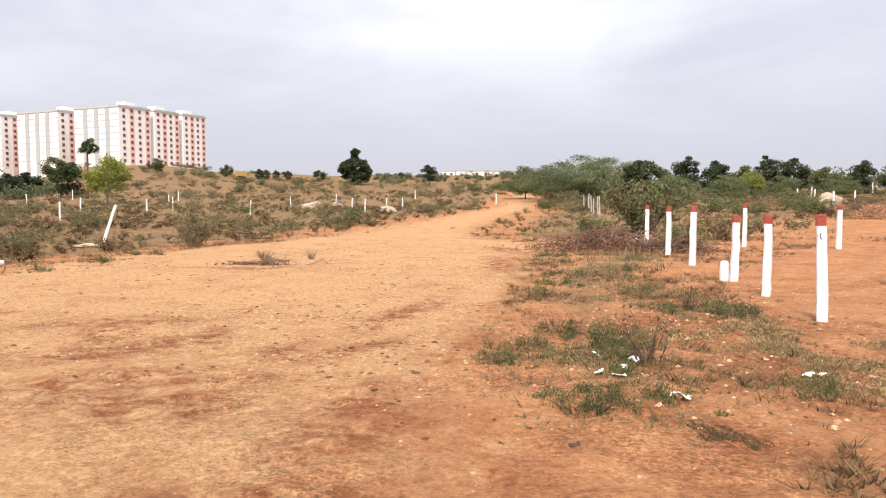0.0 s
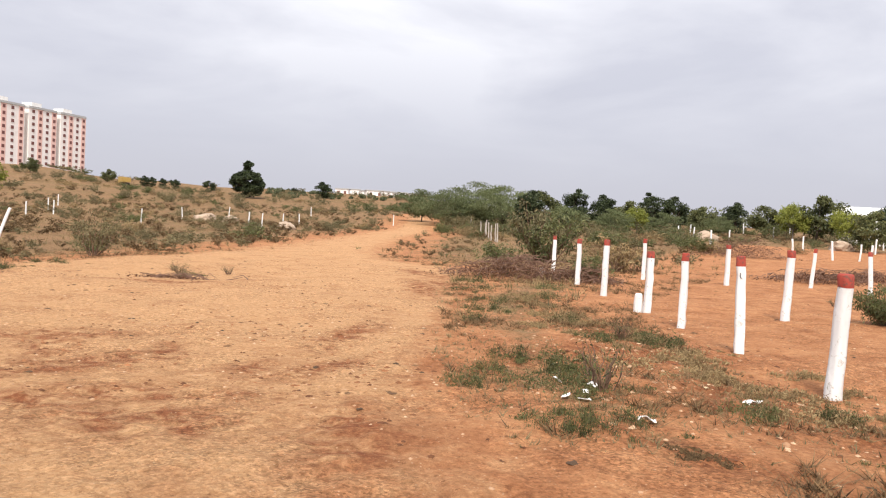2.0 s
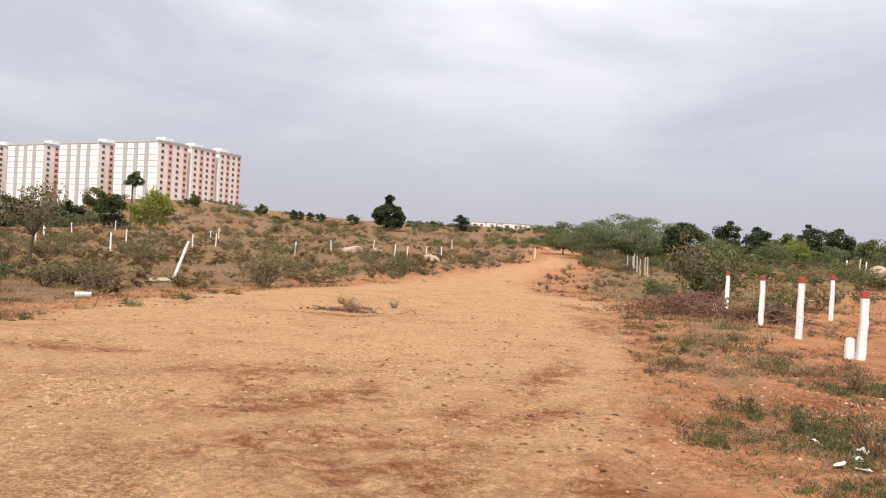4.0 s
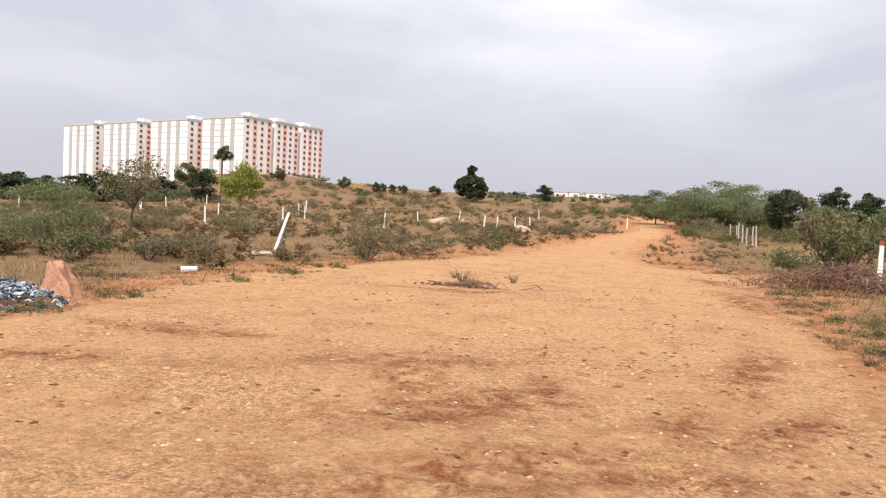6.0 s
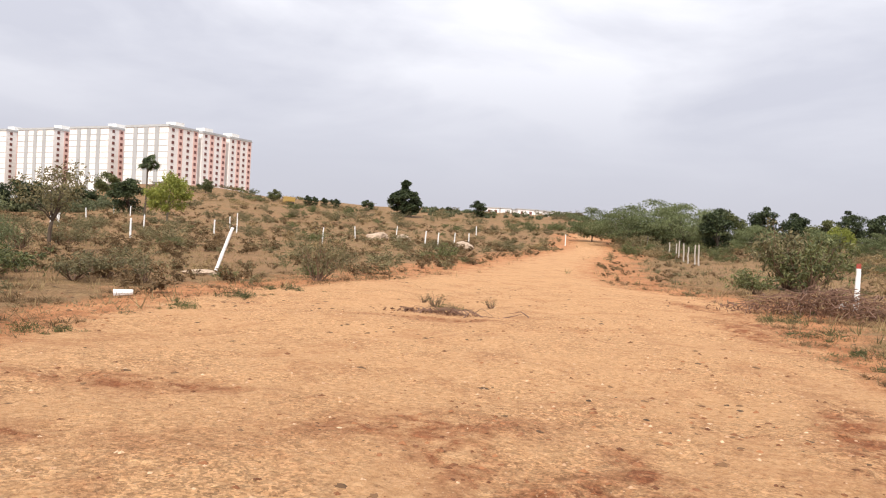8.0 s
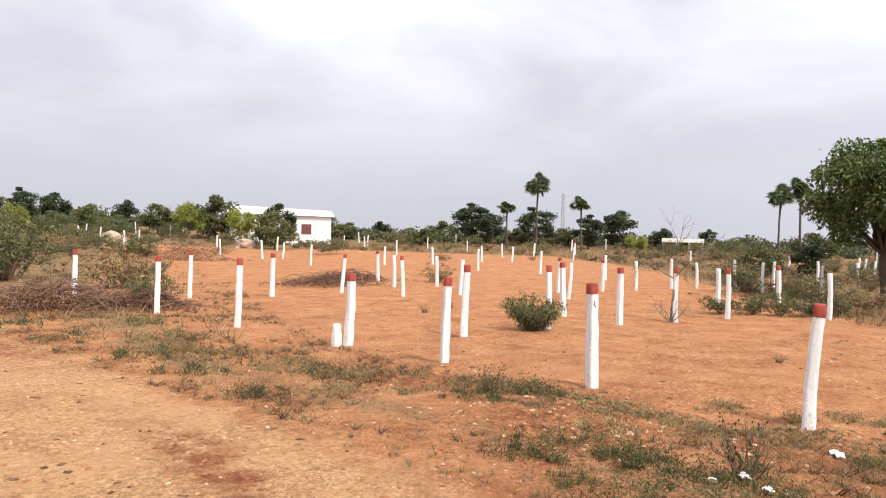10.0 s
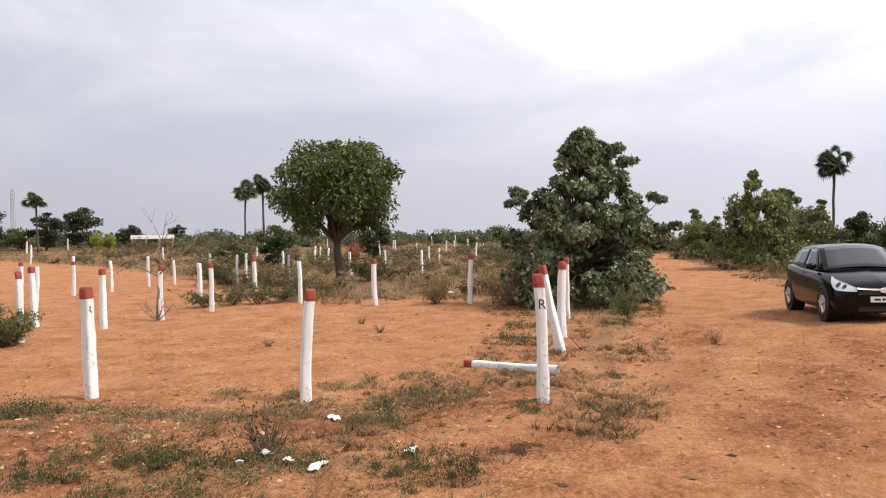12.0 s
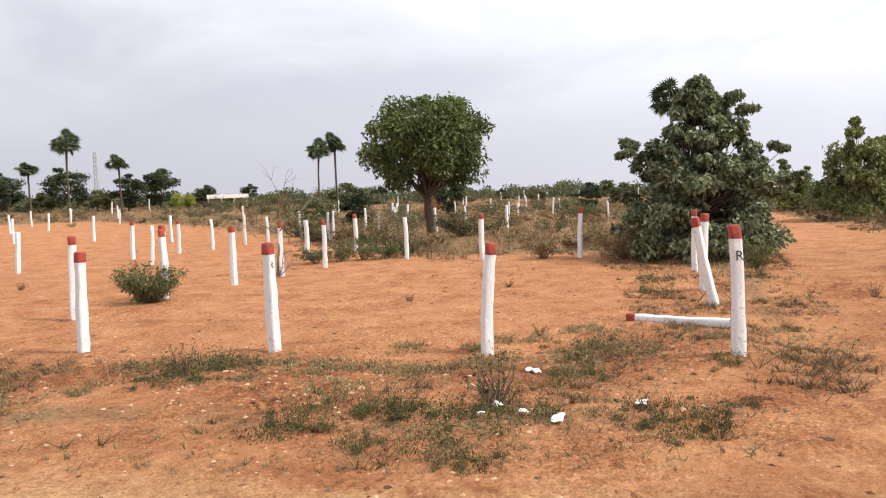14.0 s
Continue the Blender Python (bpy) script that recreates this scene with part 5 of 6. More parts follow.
def far_bush(data, x, y, turn, scale, wide):
    """Adds a shrub's foliage, placed, to the joined far scrub."""
    me = data[1]
    if me not in FAR_SCRUB:
        co = np.empty(len(me.vertices) * 3)
        me.vertices.foreach_get("co", co)
        ix = np.empty(len(me.polygons) * 3, int)
        me.polygons.foreach_get("vertices", ix)
        FAR_SCRUB[me] = (co.reshape(-1, 3), ix.reshape(-1, 3), [])
    FAR_SCRUB[me][2].append((x, y, land(x, y), turn, scale, wide))


GRASSY = [(-13, 33), (-3, 20), (0.5, 26), (5, 44), (-2, 66), (-14, 66)]     # low grass between the path and the brush heaps


def field_scrub(count, az0, az1, d0, d1, power, mix, plot, s0, s1):
    n = 0
    while n < count:
        az, dist = rr.uniform(az0, az1), d0 + (d1 - d0) * rr.random() ** power
        x, y = bearing((0, 0), az, dist)
        p = np.array(x), np.array(y)
        if float(inside(*p, TRACK)) > -1.2 or float(inside(*p, GRASSY)) > 0 or (float(inside(*p, PLOT)) > -1 and rr.random() > plot):
            continue
        kind = rr.random()
        d, l = (rr.choice(olive), OL_L) if kind < mix[0] else (rr.choice(green), GR_L) if kind < mix[1] else (rr.choice(straw), ST_L)
        t, s, w = rr.uniform(0, 360), rr.uniform(s0, s1), rr.uniform(1.0, 1.8)
        if dist < 48:
            bush(d, x, y, l, t, s, w, group="field scrub")
        else:
            far_bush(d, x, y, t, s, w)
        n += 1


field_scrub(220, -68, -6, 20, 150, 0.8, (0.48, 0.60), 1.0, 0.25, 0.9)
field_scrub(200, -55, -16, 130, 255, 1.0, (0.45, 0.62), 1.0, 0.6, 1.5)
field_scrub(190, 24, 112, 27, 110, 1.0, (0.35, 0.62), 0.12, 0.4, 1.15)
field_scrub(170, -14, 22, 52, 112, 0.8, (0.4, 0.7), 0.10, 0.4, 1.2)
tuft = [shrub_data(140 + k, 0.6, 0.55, 8, 9, 0.12, (M_OLIVE, M_MID, M_BROWNGRASS)[k], M_TWIG, slim=0.3) for k in range(3)]


def low_tufts(count, az0, az1, d0, d1):
    """Small tufts between the shrubs, joined with the far scrub."""
    n = 0
    while n < count:
        x, y = bearing((0, 0), rr.uniform(az0, az1), d0 + (d1 - d0) * rr.random() ** 0.85)
        p = np.array(x), np.array(y)
        if float(inside(*p, TRACK)) > -0.6 or float(inside(*p, PLOT)) > -0.6:
            continue
        far_bush(tuft[rr.choice((0, 0, 2, 2, 2))], x, y, rr.uniform(0, 360), rr.uniform(0.3, 0.5) if float(inside(*p, GRASSY)) > 0 else rr.uniform(0.35, 1.15), rr.uniform(1.0, 2.2))
        n += 1


low_tufts(1500, -70, -8, 18, 150)
low_tufts(330, 22, 112, 22, 90)
low_tufts(250, -12, 22, 30, 100)
for me, (co, ix, places) in FAR_SCRUB.items():
    vs, fs = [], []
    for k, (x, y, z, t, s, w) in enumerate(places):
        c, q = math.cos(radians(t)), math.sin(radians(t))
        vs.append(np.stack([(co[:, 0] * c - co[:, 1] * q) * s * w + x, (co[:, 0] * q + co[:, 1] * c) * s * w + y, co[:, 2] * s + z], 1))
        fs.append(ix + k * len(co))
    part("far_scrub", Mesh().arrays(np.concatenate(vs), np.concatenate(fs)), me.materials[0], None, "scattered dusty shrubs over the distant field")["kind"] = "stuff"


def dead_tree(x, y):
    rng = np.random.default_rng(5)
    m = Mesh()

    def grow(p, d, L, r, depth):
        q = p + d * L
        m.tube(bend(p, q, 0.03, rng, 3, 0.04), [r, r * 0.85, r * 0.7, r * 0.55], 5, cap=False)
        if depth:
            for _ in range(3 if depth > 1 else 2):
                nd = (d + Vector(rng.normal(size=3)) * 0.55).normalized()
                grow(q, nd, L * rng.uniform(0.45, 0.7), r * 0.5, depth - 1)

    grow(Vector((0, 0, -0.2)), Vector((0.05, 0, 1)).normalized(), 1.7, 0.06, 4)
    for k in range(7):
        d = Vector((rng.uniform(-1, 1), rng.uniform(-1, 1), 0.9)).normalized()
        grow(Vector((0, 0, -0.05)), d, 0.5, 0.02, 2)
    ob = tagged(new("dead_sapling", m.data("dead_sapling", M_BARK2)), "leafless grey sapling with broken lower twigs", "dead tree")
    ob.matrix_world = pose(x, y, land(x, y)) @ Matrix.Scale(0.78, 4)


dead_tree(13.5, 15.35)
for k, (x, y) in enumerate([(-13.2, 72.4), (-12.3, 70), (-11.6, 67.5), (-10.8, 65), (-10.2, 63), (-9.4, 61), (-8.9, 59.5)]):
    m = Mesh().tube(bend((0, 0, -0.2), (rr.uniform(-0.1, 0.1), rr.uniform(-0.1, 0.1), rr.uniform(1.3, 1.75)), 0, np.random.default_rng(k), 4, 0.02), [0.07, 0.065, 0.06, 0.055, 0.05], 7)
    ob = tagged(new("fence_stake", m.data("fence_stake", M_GREYPOST)), "weathered pale stone fence stake", "fence stake", "fence stakes")
    ob.matrix_world = pose(x, y, land(x, y))


# ---- brushwood, rubbish and stones ----
def brush_heap(x, y, rx, ry, h, n, label, seed):
    rng = np.random.default_rng(seed)
    m = Mesh()
    for _ in range(n):
        u, v = rng.normal(size=2) * 0.45
        zz = h * max(0.05, 1 - (u * u + v * v)) * rng.uniform(0.1, 1)
        a, L = rng.uniform(0, TAU), rng.uniform(0.3, 0.9)
        p = Vector((u * rx, v * ry, zz))
        d = Vector((math.cos(a), math.sin(a), rng.uniform(-0.35, 0.35))) * L
        r = rng.uniform(0.006, 0.018)
        m.tube(bend(p - d / 2, p + d / 2, 0.1, rng, 3, 0.1), [r, r, r * 0.7, r * 0.4], 4, cap=False)
    ob = thing("brush_heap", label, "brushwood heap", pose(x, y, land(x, y)))
    part("brushwood", m, M_BRUSH, ob)["kind"] = "stuff"
    ps = rng.normal(size=(n * 8, 3)) * np.array([rx * 0.45, ry * 0.45, 0])
    rad = (ps[:, 0] / rx) ** 2 + (ps[:, 1] / ry) ** 2
    ps[:, 2] = h * np.clip(1 - rad, 0.05, 1) * rng.uniform(0.0, 0.8, len(ps))
    v, f = leaves(rng, ps, 0.09, 0.4)
    part("leaf_litter", Mesh().arrays(v, f), M_STRAW if seed % 2 else M_BRUSHLEAF, ob)["kind"] = "stuff"
    return ob


M_BRUSHLEAF = leafy("dead_red_leaf", (0.10, 0.048, 0.03), (0.26, 0.14, 0.085), 0.8)
brush_heap(-0.6, 21.8, 2.4, 1.3, 0.75, 300, "low heap of cut brushwood and reddish dead leaves", 2)
brush_heap(1.6, 22.0, 1.2, 1.0, 0.55, 140, "low heap of cut brushwood and reddish dead leaves", 4)
brush_heap(10.0, 30.5, 2.2, 1.2, 0.5, 200, "flattened heap of reddish-brown cut brush", 6)
brush_heap(12.6, 33.8, 2.2, 1.2, 0.5, 200, "flattened heap of reddish-brown cut brush", 8)
brush_heap(-7.9, 14.0, 1.7, 0.6, 0.05, 34, "dry dark twigs and weeds scattered on the track", 12)
brush_heap(9.5, 52, 3.0, 1.6, 1.5, 260, "tangled heap of dark cut brush", 10)


def stone_data(seed, mat, name):
    bm = bmesh.new()
    bmesh.ops.create_icosphere(bm, subdivisions=3, radius=1.0)
    rng = np.random.default_rng(seed)
    off = Vector(rng.uniform(0, 50, 3))
    for v in bm.verts:
        k = 1 + 0.55 * noise.noise(v.co * 0.9 + off) + 0.22 * noise.noise(v.co * 2.4 + off)
        v.co *= k
    me = bpy.data.meshes.new(name)
    bm.to_mesh(me)
    bm.free()
    me.materials.append(mat)
    return me


def wedge_data(mat, name):
    """A split block with flat faces and a slanting top."""
    bm = bmesh.new()
    bmesh.ops.create_cube(bm, size=2.0)
    bmesh.ops.subdivide_edges(bm, edges=bm.edges[:], cuts=5, use_grid_fill=True)
    for v in bm.verts:
        h = (v.co.z + 1) / 2
        v.co.x = v.co.x * (1 - 0.62 * h) - 0.35 * h
        v.co.y = v.co.y * (1 - 0.45 * h)
        v.co.z = h * (1 - 0.22 * v.co.x) - 0.1
        v.co += Vector((noise.noise(v.co * 2.1), noise.noise(v.co * 2.1 + Vector((9, 0, 0))), noise.noise(v.co * 2.1 + Vector((0, 9, 0))))) * 0.22
        v.co += Vector((noise.noise(v.co * 6), noise.noise(v.co * 6 + Vector((9, 0, 0))), 0)) * 0.07
    me = bpy.data.meshes.new(name)
    bm.to_mesh(me)
    bm.free()
    me.materials.append(mat)
    return me


boulder = [stone_data(k, M_ROCK, "boulder") for k in range(2)]


def stone(data, x, y, sx, sy, sz, label, name="boulder", turn=0, lift=0.25):
    ob = tagged(new(name, data), label, "rock")
    ob.matrix_world = pose(x, y, land(x, y) + sz * lift, 0, 0, turn) @ Matrix.Diagonal((sx, sy, sz, 1))


for k, (px, py, s) in enumerate([(-43.6, 70.5, 1.2), (-40.9, 71.5, 1.0), (-28.5, 60, 1.0), (8.5, 78, 1.2), (20.5, 76, 1.3)]):
    stone(boulder[k % 2], px, py, s, s * 0.8, s * 0.55, "weathered pale granite boulder in dry grass", turn=k * 60)
stone(wedge_data(M_REDROCK, "laterite_block"), -11.0, 5.95, 0.30, 0.23, 0.54, "upright reddish laterite block beside rubbish", "laterite_block", 30, 0.0)
stone(stone_data(6, M_ROCK, "flat_stone"), -17.9, 17.5, 0.6, 0.35, 0.10, "flat pale broken footing of a leaning post", "flat_stone", 30, 0.5)


def rubbish(x, y):
    rng = np.random.default_rng(9)
    ob = thing("rubbish_pile", "heap of blue, white and dark plastic waste", "rubbish pile", pose(x, y, land(x, y)))
    for name, c, n in (("blue_waste", (0.20, 0.26, 0.34), 300), ("white_waste", (0.48, 0.52, 0.56), 330), ("dark_waste", (0.04, 0.05, 0.06), 420)):
        m = Mesh()
        for _ in range(n):
            u, v = np.clip(rng.normal(size=2) * 0.45, -1, 1)
            p = np.array([u * 1.5, v * 0.8, 0.02 + 0.32 * max(0, 1 - u * u - v * v) * rng.uniform(0.5, 1)])
            q = rng.normal(size=(5, 3)) * 0.032 * np.array([1, 1, 0.7]) + p
            m.put(q.tolist(), [(0, 1, 2), (0, 2, 3), (0, 3, 4), (1, 2, 4), (2, 3, 4), (0, 1, 4)])
        part(name, m, plain(name + "_plastic", c, 0.4, var=0.3, bump=0), ob)["kind"] = "stuff"


rubbish(-11.2, 4.95)

# ---- far things ----
M_YPAINT = plain("yellow_machine_paint", (0.45, 0.30, 0.09), 0.5, var=0.2, bump=0)


def tipper(az, dist):
    x, y = bearing(WEST_O, az, dist)
    ob = thing("tipper_truck", "yellow tipper truck on the skyline", "truck", pose(x, y, land(x, y) - 0.2, 0, 0, -40))
    ob.scale = (0.8, 0.8, 0.8)
    part("cab", Mesh().box(-3.2, -1.1, 0.8, -1.5, 1.1, 2.9), M_YPAINT, ob)
    bed = Mesh()
    bed.put([(-1.3, -1.2, 1.2), (3.4, -1.2, 1.2), (3.4, 1.2, 1.2), (-1.3, 1.2, 1.2), (-1.5, -1.3, 2.7), (3.7, -1.3, 2.6), (3.7, 1.3, 2.6), (-1.5, 1.3, 2.7)],
            [(3, 2, 1, 0), (0, 1, 5, 4), (1, 2, 6, 5), (2, 3, 7, 6), (3, 0, 4, 7)])
    part("bed", bed, M_YPAINT, ob)
    part("chassis", Mesh().box(-3.1, -0.5, 0.6, 3.3, 0.5, 0.95), M_PLASTIC, ob)
    for xx in (-2.4, 1.6, 2.7):
        for s in (-1, 1):
            part("wheel", Mesh().tube([(xx, s * 0.75, 0.5), (xx, s * 1.1, 0.5)], [0.5, 0.5], 14), M_TYRE, ob)


tipper(-37.7, 205)


def white_shed(az, dist):
    x, y = bearing((-2.3, 1.3), az, dist)
    ob = thing("white_building", "long low white building behind the trees", "building", pose(x, y, land(x, y), 0, 0, -15))
    part("wall", Mesh().box(-6, -3, -0.5, 6, 3, 3.2), M_PALE, ob)
    roof = Mesh().put([(-6.4, -3.4, 3.2), (6.4, -3.4, 3.2), (6.4, 3.4, 3.2), (-6.4, 3.4, 3.2), (-6.4, 0, 4.3), (6.4, 0, 4.0)],
                      [(0, 1, 5, 4), (2, 3, 4, 5), (0, 4, 3), (1, 2, 5), (3, 2, 1, 0)])
    part("roof", roof, M_PALE, ob)
    part("door", Mesh().box(-0.6, -3.08, 0, 0.6, -2.98, 2.1), M_GREYW, ob)
    for xx in (-4, 3):
        part("window", Mesh().box(xx - 0.6, -3.08, 1.0, xx + 0.6, -2.98, 2.2), M_GLASS, ob)


white_shed(19.3, 98)


def shelter(az, dist):
    x, y = bearing(EAST, az, dist)
    ob = thing("open_shelter", "cream flat-roofed shelter half hidden by scrub", "shelter", pose(x, y, land(x, y) - 0.55, 0, 0, -az))
    part("roof", Mesh().box(-2.6, -1.2, 1.7, 2.6, 1.2, 2.2), M_WALL, ob)
    for xx in (-2.4, -0.8, 0.8, 2.4):
        part("pillar", Mesh().box(xx - 0.12, -1.0, -0.3, xx + 0.12, -0.76, 1.75), M_WALL, ob)
    part("back_wall", Mesh().box(-2.5, 0.8, -0.3, 2.5, 1.0, 1.7), plain("ochre_wall", (0.45, 0.36, 0.12), 0.8, var=0.2), ob)


shelter(48.9, 105)
for k in range(7):
    _x, _y = bearing(EAST, 47.1 + k * 0.62, 98 + 2 * (k % 2))
    bush(green[k % 3] if k % 2 else olive[k % 3], _x, _y, "dusty yellow-green shrub before a shelter", k * 40, 0.95, 1.3)


def mast(az, dist, top):
    x, y = bearing(EAST, az, dist)
    h = 1.75 + dist * math.tan(radians(top)) - land(x, y)
    m = Mesh()
    for k in range(3):
        a = TAU * k / 3
        m.tube([(0.35 * math.cos(a), 0.35 * math.sin(a), -0.2), (0.22 * math.cos(a), 0.22 * math.sin(a), h)], [0.05, 0.04], 5)
        b = TAU * (k + 1) / 3
        for i in range(14):
            z0, z1 = h * i / 14, h * (i + 1) / 14
            m.tube([(0.32 * math.cos(a), 0.32 * math.sin(a), z0), (0.3 * math.cos(b), 0.3 * math.sin(b), z1)], [0.03, 0.03], 4)
    ob = tagged(new("lattice_mast", m.data("lattice_mast", M_GREYW)), "grey steel lattice mast above the trees", "mast")
    ob.matrix_world = pose(x, y, land(x, y))


mast(40.4, 105, 4.05)
m = Mesh()
for k in range(40):
    m.box(-42 + k * 1.05, -0.1 - 0.02 * (k % 3), -0.6, -42 + (k + 1) * 1.05 - 0.02, 0.1, 1.3 + 0.06 * ((k * 7) % 4))
ob = tagged(new("compound_wall", m.data("compound_wall", M_GREYW)), "long grey compound wall below the hill", "wall", kind="structure")
_x, _y = bearing(WEST_O, -51.2, 160)
ob.matrix_world = pose(_x, _y, land(_x, _y), 0, 0, 38)

# ---- weeds, scraps and litter by the verge ----


def weed_data(seed, n, leaf=0.06, h=0.16, mat=None):
    rng = np.random.default_rng(seed)
    ps = rng.normal(size=(n, 3)) * np.array([0.42, 0.34, 0])
    hub = rng.normal(size=(22, 2)) * 0.42
    pick = (22 * rng.random(n) ** 1.6).astype(int)
    ps[:, :2] = hub[pick] + rng.normal(size=(n, 2)) * (0.04 + 0.10 * rng.random((22, 1))[pick])
    r2 = (ps[:, 0] ** 2 + ps[:, 1] ** 2)
    ps[:, 2] = np.abs(rng.normal(size=n)) * h * 0.6 * np.clip(1.2 - r2, 0.25, 1) * (0.35 + 0.9 * rng.random(22))[pick]
    up = np.tile([0, 0, 0.7], (n, 1))
    v, f = leaves(rng, ps, leaf, 0.30, up, droop=0.0)
    return Mesh().arrays(v, f).data("weed_patch", mat or M_WEED)


weeds = [weed_data(120 + k, 1250, 0.055, 0.17) for k in range(4)]
drygrass = [weed_data(130 + k, 900, 0.11, 0.14, M_STRAW) for k in range(2)]
WEED_L = "low patch of dark green weeds on bare soil"
VERGE_WEEDS = [(2.12, 5.25, 0.75), (2.7, 5.7, 0.8), (2.95, 5.05, 0.75), (3.46, 3.96, 0.5), (2.94, 3.72, 0.45), (4.72, 4.9, 0.55), (3.9, 8.7, 0.6),
                               (0.4, 12.3, 0.7), (3.0, 8.85, 0.6), (5.5, 5.07, 0.35), (3.7, 9.15, 0.8), (2.59, 6.64, 0.65), (2.95, 6.25, 0.45), (1.95, 6.8, 0.5),
                               (1.93, 5.93, 0.35), (1.7, 5.0, 0.22), (1.95, 4.8, 0.22), (3.3, 3.4, 0.4), (5.82, 3.44, 0.4), (6.5, 5.07, 0.55), (8.2, 2.87, 0.3),
                               (11.5, 5.2, 0.7), (13.3, 5.6, 0.8)]
TRACK_WEEDS = [(0.2, 14.2, 0.8), (-0.8, 16.6, 0.9), (0.7, 10.4, 0.5), (-9.6, 4.6, 0.7), (-10.6, 6.6, 0.6),
                               (-8.3, 15.1, 0.6), (-11.9, 10.6, 0.6), (-12.6, 13, 0.8), (-13.2, 15.5, 0.8), (0.9, 18.6, 0.9), (-1.6, 19.4, 0.9), (2.2, 11.6, 0.5),
                               (1.2, 15.8, 0.7), (14.3, 3.6, 0.5), (17.2, 3.9, 0.6), (19.5, -5.0, 1.0), (22, -4.2, 1.0), (24, -3.4, 1.0)]
for k, (x, y, s) in enumerate(VERGE_WEEDS + TRACK_WEEDS):
    ob = tagged(new("weed_patch", weeds[k % 4]), WEED_L, "weeds", "weed patches")
    ob.matrix_world = pose(x, y, land(x, y) - 0.01, 0, 0, k * 53) @ Matrix.Diagonal((s * 0.88, s * 0.88, 0.55 + 0.45 * s, 1))
rr = random.Random(5)
for k in range(46):
    f = k / 46
    x = (3.6 - 3.4 * f if k % 2 else 4.0 + 3.5 * f) + rr.uniform(-0.8, 0.8)
    y = (8.0 + 8 * f if k % 2 else 7.5 - 3.4 * f) + rr.uniform(-0.8, 0.8)
    ob = tagged(new("dry_grass_patch", drygrass[k % 2]), "low patch of dry straw and dead stalks", "dry grass", "dry patches")
    sc = rr.uniform(0.25, 0.6)
    ob.matrix_world = pose(x, y, land(x, y) - 0.01, 0, 0, k * 53) @ Matrix.Diagonal((sc, sc, 0.5, 1))
strip = tagged(new("straw_patch", weed_data(136, 1100, 0.10, 0.06, M_BROWNGRASS)), "strip of dark dry straw lying on the soil", "dry grass")
strip.matrix_world = pose(4.1, 3.2, land(4.1, 3.2) - 0.005, 0, 0, 150) @ Matrix.Diagonal((0.55, 0.16, 0.4, 1))
twiggy = shrub_data(97, 0.75, 0.36, 20, 3, 0.045, M_WEED, M_TWIG, upright=0.8)
bush(twiggy, 3.25, 5.25, "thin twiggy dry plant standing in weeds", 0, 1.0, 1.0, "weeds", name="dry_plant")
bush(twiggy, 3.3, 9.0, "thin twiggy dry plant standing in weeds", 90, 0.7, 1.0, "weeds", name="dry_plant")
bush(twiggy, 11.55, 1.6, "small leafy seedling on the track", 30, 0.5, 1.0, "weeds", name="dry_plant")


for k, (x, y, sc) in enumerate([(-8.7, 15.2, 0.6), (-7.6, 15.9, 0.45), (-8.0, 14.6, 0.4), (-9.3, 15.8, 0.35), (6.9, 6.0, 0.3), (9.6, 9.4, 0.3), (8.4, 19.5, 0.45), (12.5, 8.5, 0.35), (13.8, 9.6, 0.35), (9.8, 20.5, 0.4)]):
    bush(twiggy, x, y, "small dry brown plant on bare soil", k * 66, sc, 1.5, "weeds", name="dry_plant")


def scrap(x, y, sx, sy, h, seed, label):
    rng = np.random.default_rng(seed)
    bm = bmesh.new()
    bmesh.ops.create_grid(bm, x_segments=9, y_segments=7, size=0.5)
    for v in bm.verts:
        d = 1 + 0.25 * noise.noise(v.co * 3 + Vector((seed, 0, 0)))
        v.co.x, v.co.y = v.co.x * sx * d, v.co.y * sy * d
        v.co.z = h * (0.5 + 0.9 * noise.noise(Vector((v.co.x * 9, v.co.y * 9, seed * 3.1)))) * (1 - 1.2 * (v.co.x / sx) ** 2)
    bmesh.ops.solidify(bm, geom=bm.faces[:], thickness=0.006)
    me = bpy.data.meshes.new("plastic_scrap")
    bm.to_mesh(me)
    bm.free()
    me.materials.append(M_SCRAP)
    ob = tagged(new("plastic_scrap", me), label, "litter", "scraps")
    ob.matrix_world = pose(x, y, land(x, y) + 0.02, 0, 0, rng.uniform(0, 360))


for k, (x, y, sx, sy, h) in enumerate([(4.75, 5.4, 0.42, 0.12, 0.07), (3.72, 4.05, 0.26, 0.16, 0.09), (2.94, 4.6, 0.16, 0.12, 0.09), (2.78, 5.22, 0.15, 0.1, 0.12),
                                       (3.15, 5.2, 0.16, 0.1, 0.1), (3.1, 4.95, 0.14, 0.1, 0.08), (3.12, 4.62, 0.22, 0.12, 0.09), (23.6, 10.9, 0.4, 0.3, 0.1)]):
    scrap(x, y, sx * 0.58, sy * 0.65, h * 0.7, k, "crumpled scrap of white plastic on the soil")


